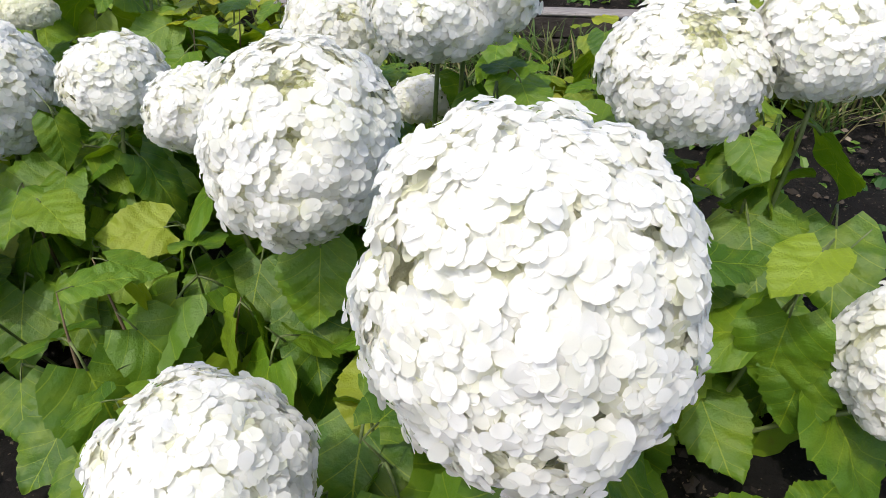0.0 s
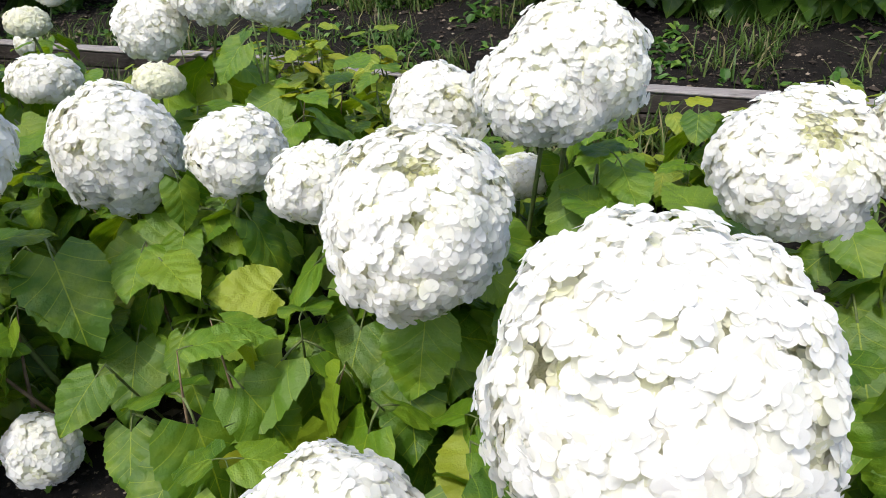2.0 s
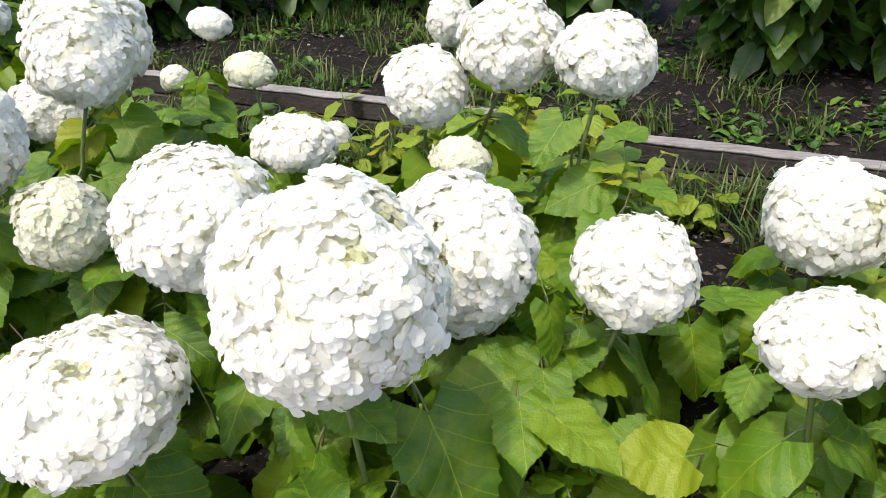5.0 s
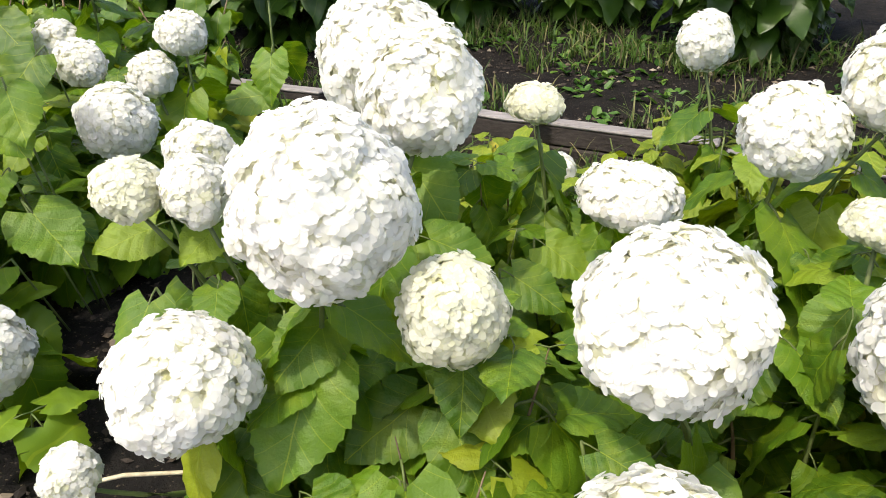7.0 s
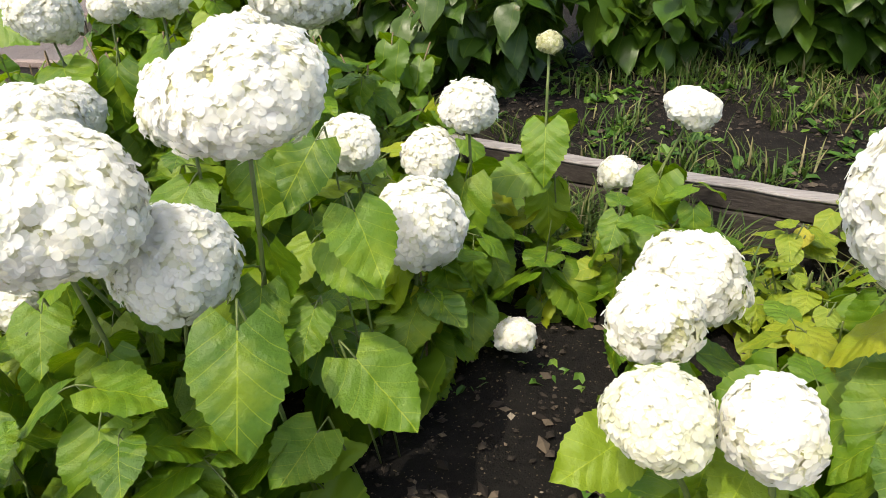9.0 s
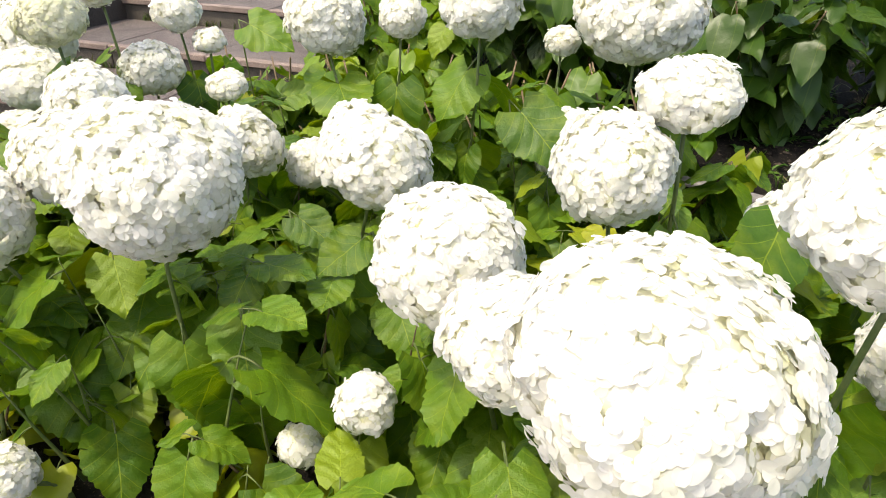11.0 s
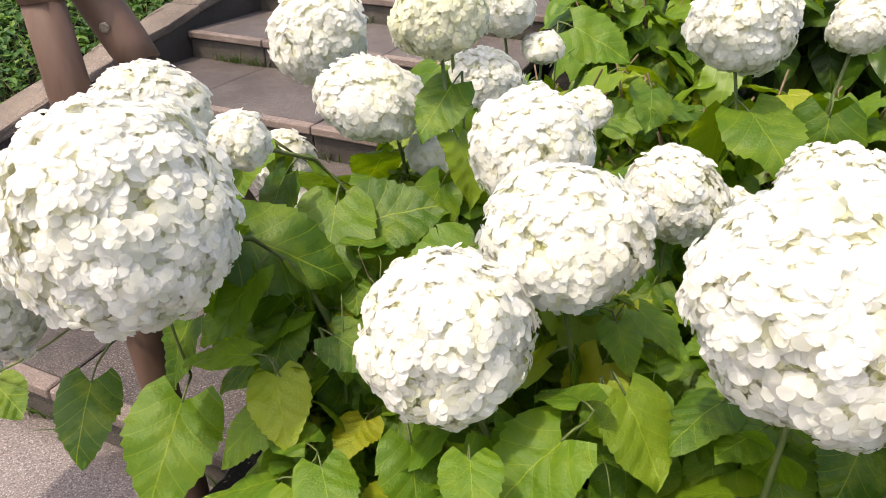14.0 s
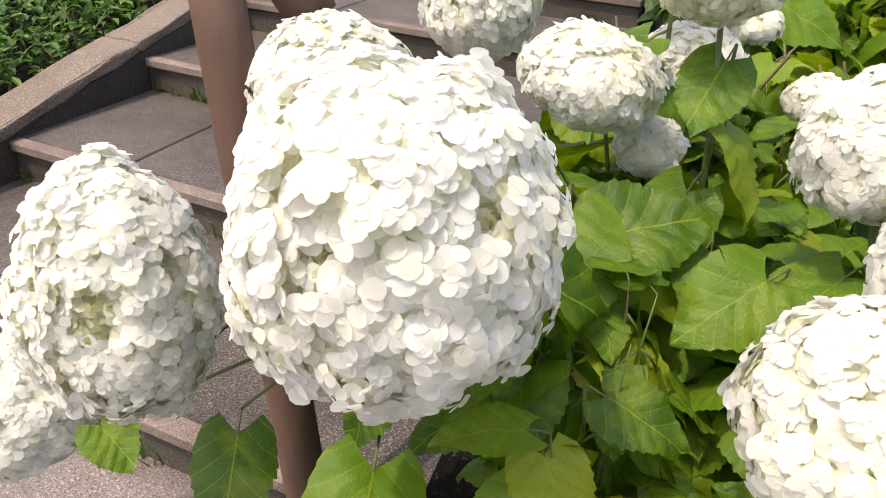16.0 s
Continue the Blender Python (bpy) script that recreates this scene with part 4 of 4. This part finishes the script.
def herb_carpet(name, spots, label, seed, size=(0.03, 0.07)):
    """Low herbs: small pointed leaves at all slopes."""
    rg = np.random.RandomState(seed)
    n = len(spots)
    P = np.array(spots)
    az, dr, s = rg.uniform(0, 6.283, n), rg.uniform(-0.7, 0.6, n), rg.uniform(*size, n)
    D = np.stack([np.cos(az) * np.cos(dr), np.sin(az) * np.cos(dr), -np.sin(dr)], 1) * s[:, None]
    W = np.stack([-np.sin(az), np.cos(az), 0 * az], 1) * (s * rg.uniform(0.22, 0.34, n))[:, None]
    U = np.cross(D, W)
    U *= (0.10 * s / np.maximum(np.linalg.norm(U, axis=1), 1e-9))[:, None]
    q = [P, P + D * 0.35 + W + U, P + D * 0.45, P + D * 0.35 - W + U, P + D * 0.75 + W * 0.7 + U, P + D * 0.78, P + D * 0.75 - W * 0.7 + U, P + D - U * 1.5]
    V = np.stack(q, 1).reshape(-1, 3)
    T = [(0, 2, 1), (0, 3, 2), (1, 2, 5, 4), (2, 3, 6, 5), (4, 5, 7), (5, 6, 7)]
    F = [tuple(i * 8 + j for j in f) for i in range(n) for f in T]
    ob = new(name, mesh_of(name, V, F, [HERB]))
    return tagged(ob, label, "weeds", kind="stuff")


rg = random.Random(7)
for i, (x, h, c) in enumerate([(-0.50, 0.36, 7), (-0.72, 0.34, 6), (-0.95, 0.20, 5), (0.42, 0.16, 3), (0.80, 0.26, 6), (1.05, 0.30, 6), (-1.35, 0.2, 5), (-0.15, 0.12, 3), (1.5, 0.3, 6), (-0.3, 0.2, 4)]):
    weed_clump((x, TIM_A + TIM_B * x - rg.uniform(0.20, 0.34), 0.0), h, c, 300 + i)
for i, (x, y, h, c) in enumerate([(-1.5, 2.45, 0.17, 5), (-1.15, 2.15, 0.15, 6), (-0.9, 2.12, 0.16, 6), (-0.75, 1.95, 0.15, 5), (-0.5, 1.95, 0.16, 5), (-1.32, 2.3, 0.15, 5), (-0.85, 2.4, 0.26, 5), (-0.36, 2.1, 0.15, 5), (0.41, 1.72, 0.16, 5), (-1.6, 2.5, 0.2, 4), (-1.85, 2.62, 0.13, 4), (-0.42, 2.02, 0.26, 5), (-0.62, 2.22, 0.30, 5), (-0.28, 2.15, 0.2, 4), (-1.05, 1.95, 0.12, 5), (-0.6, 1.72, 0.14, 5)]):
    weed_clump((x, y, 0.0), h, c, 330 + i, 0.13, "low yellow-green weeds growing between shrubs and timber")
for i, (x, off, h, w, c) in enumerate([(1.35, 1.05, 0.75, 0.45, 26), (0.45, 0.98, 0.80, 0.5, 26), (-0.3, 1.15, 0.75, 0.45, 26), (-0.9, 1.5, 0.85, 0.5, 26), (0.95, 0.95, 0.7, 0.4, 20), (-1.6, 1.35, 0.75, 0.45, 24), (-2.35, 0.85, 0.8, 0.5, 30), (-3.1, 0.75, 0.85, 0.45, 30), (-3.9, 0.95, 0.9, 0.5, 30), (2.3, 1.0, 0.8, 0.5, 26)]):
    y = TIM_A + TIM_B * x + off
    back_shrub((x, y, ground_height(x, y)), h, w, c, 400 + i, "dark green broad-leaved bush with drooping leaves behind the timber")


for i, (x, y, h, w, c) in enumerate([(-4.0, 3.35, 0.50, 0.30, 16), (-3.55, 3.25, 0.50, 0.32, 18), (-3.1, 3.2, 0.52, 0.30, 18), (-2.65, 3.25, 0.5, 0.3, 16), (-2.3, 2.75, 0.36, 0.2, 10), (-3.7, 3.9, 0.75, 0.4, 20), (-4.05, 2.75, 0.36, 0.16, 9)]):
    back_shrub((x, y, 0.0 if y < 3.6 else 0.12), h, w, c, 450 + i, "leafy green hydrangea shrub without flowers in the bed", LEAVES, LEAF, (0.09, 0.15), 120)


def scatter(count, seed, x0, x1, s0, s1, clump=0.0):
    """Spots on the ground between two distances behind the timber's line, gathered into tufts."""
    r2 = random.Random(seed)
    spots = []
    while len(spots) < count:
        x, s = r2.uniform(x0, x1), r2.uniform(s0, s1)
        y = TIM_A + TIM_B * x + s
        if noise.noise(Vector((x * 2.6, y * 2.6, seed))) < clump - 0.15:
            continue
        for b in range(9):
            xx, yy = x + r2.gauss(0, 0.025), y + r2.gauss(0, 0.025)
            base = ground_height(xx, yy) if s > 0.0 else -0.02
            spots.append((xx, yy, base - 0.005))
    return spots


blades("terrace_grass", scatter(7500, 11, -4.0, 3.0, 0.14, 1.6, 0.16), "thin grass tufts on the dark soil behind the timber", 21, (0.03, 0.13), 0.0030)
blades("bed_grass", scatter(5000, 12, -4.0, 2.6, -0.5, -0.04, 0.0), "long thin grass growing in front of the timber", 22, (0.06, 0.19), 0.0032)
herb_carpet("terrace_weeds", scatter(6000, 13, -4.0, 3.0, 0.14, 1.5, 0.05), "small low weeds on the dark soil", 23)
herb_carpet("bed_weeds", scatter(2600, 14, -4.0, 2.6, -1.2, -0.04, -0.2), "small low weeds under the shrubs", 24, (0.02, 0.055))
r3 = random.Random(31)
spots = []
while len(spots) < 26000:
    x, y = r3.uniform(-9.5, -6.24), r3.uniform(2.4, 8.5)
    lift = 0.16 * max(0.0, noise.noise(Vector((x * 1.4, y * 1.4, 2.0))) + 0.35)
    spots.append((x, y, ground_height(x, y) + r3.random() ** 0.7 * (0.10 + lift)))
herb_carpet("bank_herbs", spots, "dense fresh green herbs on the bank beside the steps", 25, (0.03, 0.075))
blades("bank_grass", [(x, y, ground_height(x, y)) for x, y, z in spots[::5]], "fresh green grass among the herbs beside the steps", 27, (0.10, 0.26), 0.004)
spots = []
for i in range(5):
    y, top = 2.345 + TREAD_D * i, PATH_Z + STEP * i
    for t in range(26):
        x = r3.uniform(-6.0, -4.4)
        if r3.random() < 0.5:
            x = r3.uniform(-5.9, -5.3)
        for b in range(6):
            spots.append((x + r3.gauss(0, 0.02), y - 0.075 * (x + 6.0) + 0.015 + r3.gauss(0, 0.006), top - 0.003))
blades("step_grass", spots, "tufts of grass in the joints of the steps", 26, (0.03, 0.08), 0.003)


def dry_stick():
    pts = [(-2.02, 1.30, 0.045), (-1.90, 1.335, 0.06), (-1.76, 1.36, 0.055), (-1.62, 1.40, 0.03), (-1.50, 1.46, -0.01)]
    v, f = tube(pts, [0.004, 0.0038, 0.0036, 0.0032, 0.003], 6)
    k = Mat("dry_wood")
    mat = k.done(k.ramp(k.noise(k.coords(), 60.0), (0.3, (0.30, 0.25, 0.16)), (0.7, (0.50, 0.44, 0.30))), 0.8)
    tagged(new("dry_stick", mesh_of("dry_stick", v, f, [mat], smooth=True)), "pale dry broken stalk lying above the bare soil", "stick")


dry_stick()


def soil_crumbs(name, count, seed, s0, s1, label, base=None):
    """Loose clods and bark chips: small skewed lumps."""
    rg = np.random.RandomState(seed)
    r2 = random.Random(seed)
    shape = np.array([(1, 0, 0), (-1, 0, 0), (0, 1, 0), (0, -1, 0), (0, 0, 1), (0, 0, -1)], float)
    F0 = [(0, 2, 4), (2, 1, 4), (1, 3, 4), (3, 0, 4), (2, 0, 5), (1, 2, 5), (3, 1, 5), (0, 3, 5)]
    V, F = [], []
    for i in range(count):
        x, s = r2.uniform(-4.1, 2.8), r2.uniform(s0, s1)
        y = TIM_A + TIM_B * x + s
        z = base if base is not None else ground_height(x, y)
        d = 0.004 + 0.014 * r2.random() ** 3
        q = shape * rg.uniform(0.5, 1.0, (6, 1)) * np.array([d * r2.uniform(0.8, 1.9), d, d * 0.7])
        a = r2.uniform(0, 3.14)
        q = q @ np.array([[math.cos(a), math.sin(a), 0], [-math.sin(a), math.cos(a), 0], [0, 0, 1]])
        V.append(q + (x, y, z + 0.002))
        F += [tuple(i * 6 + j for j in f) for f in F0]
    k = Mat(name + "_matter")
    isl = k.n.new("ShaderNodeNewGeometry").outputs["Random Per Island"]
    mat = k.done(k.ramp(isl, (0.0, (0.014, 0.011, 0.009)), (0.7, (0.04, 0.032, 0.025)), (0.93, (0.10, 0.078, 0.055)), (1.0, (0.25, 0.21, 0.16))), 0.9, None, 0.2)
    tagged(new(name, mesh_of(name, np.concatenate(V), F, [mat])), label, "soil", kind="stuff")


soil_crumbs("terrace_crumbs", 10000, 51, 0.07, 1.5, "dark loose clods and bark chips on the terrace soil")
soil_crumbs("bed_crumbs", 11000, 52, -1.9, -0.04, "dark loose clods and bark chips in the bed", -0.012)
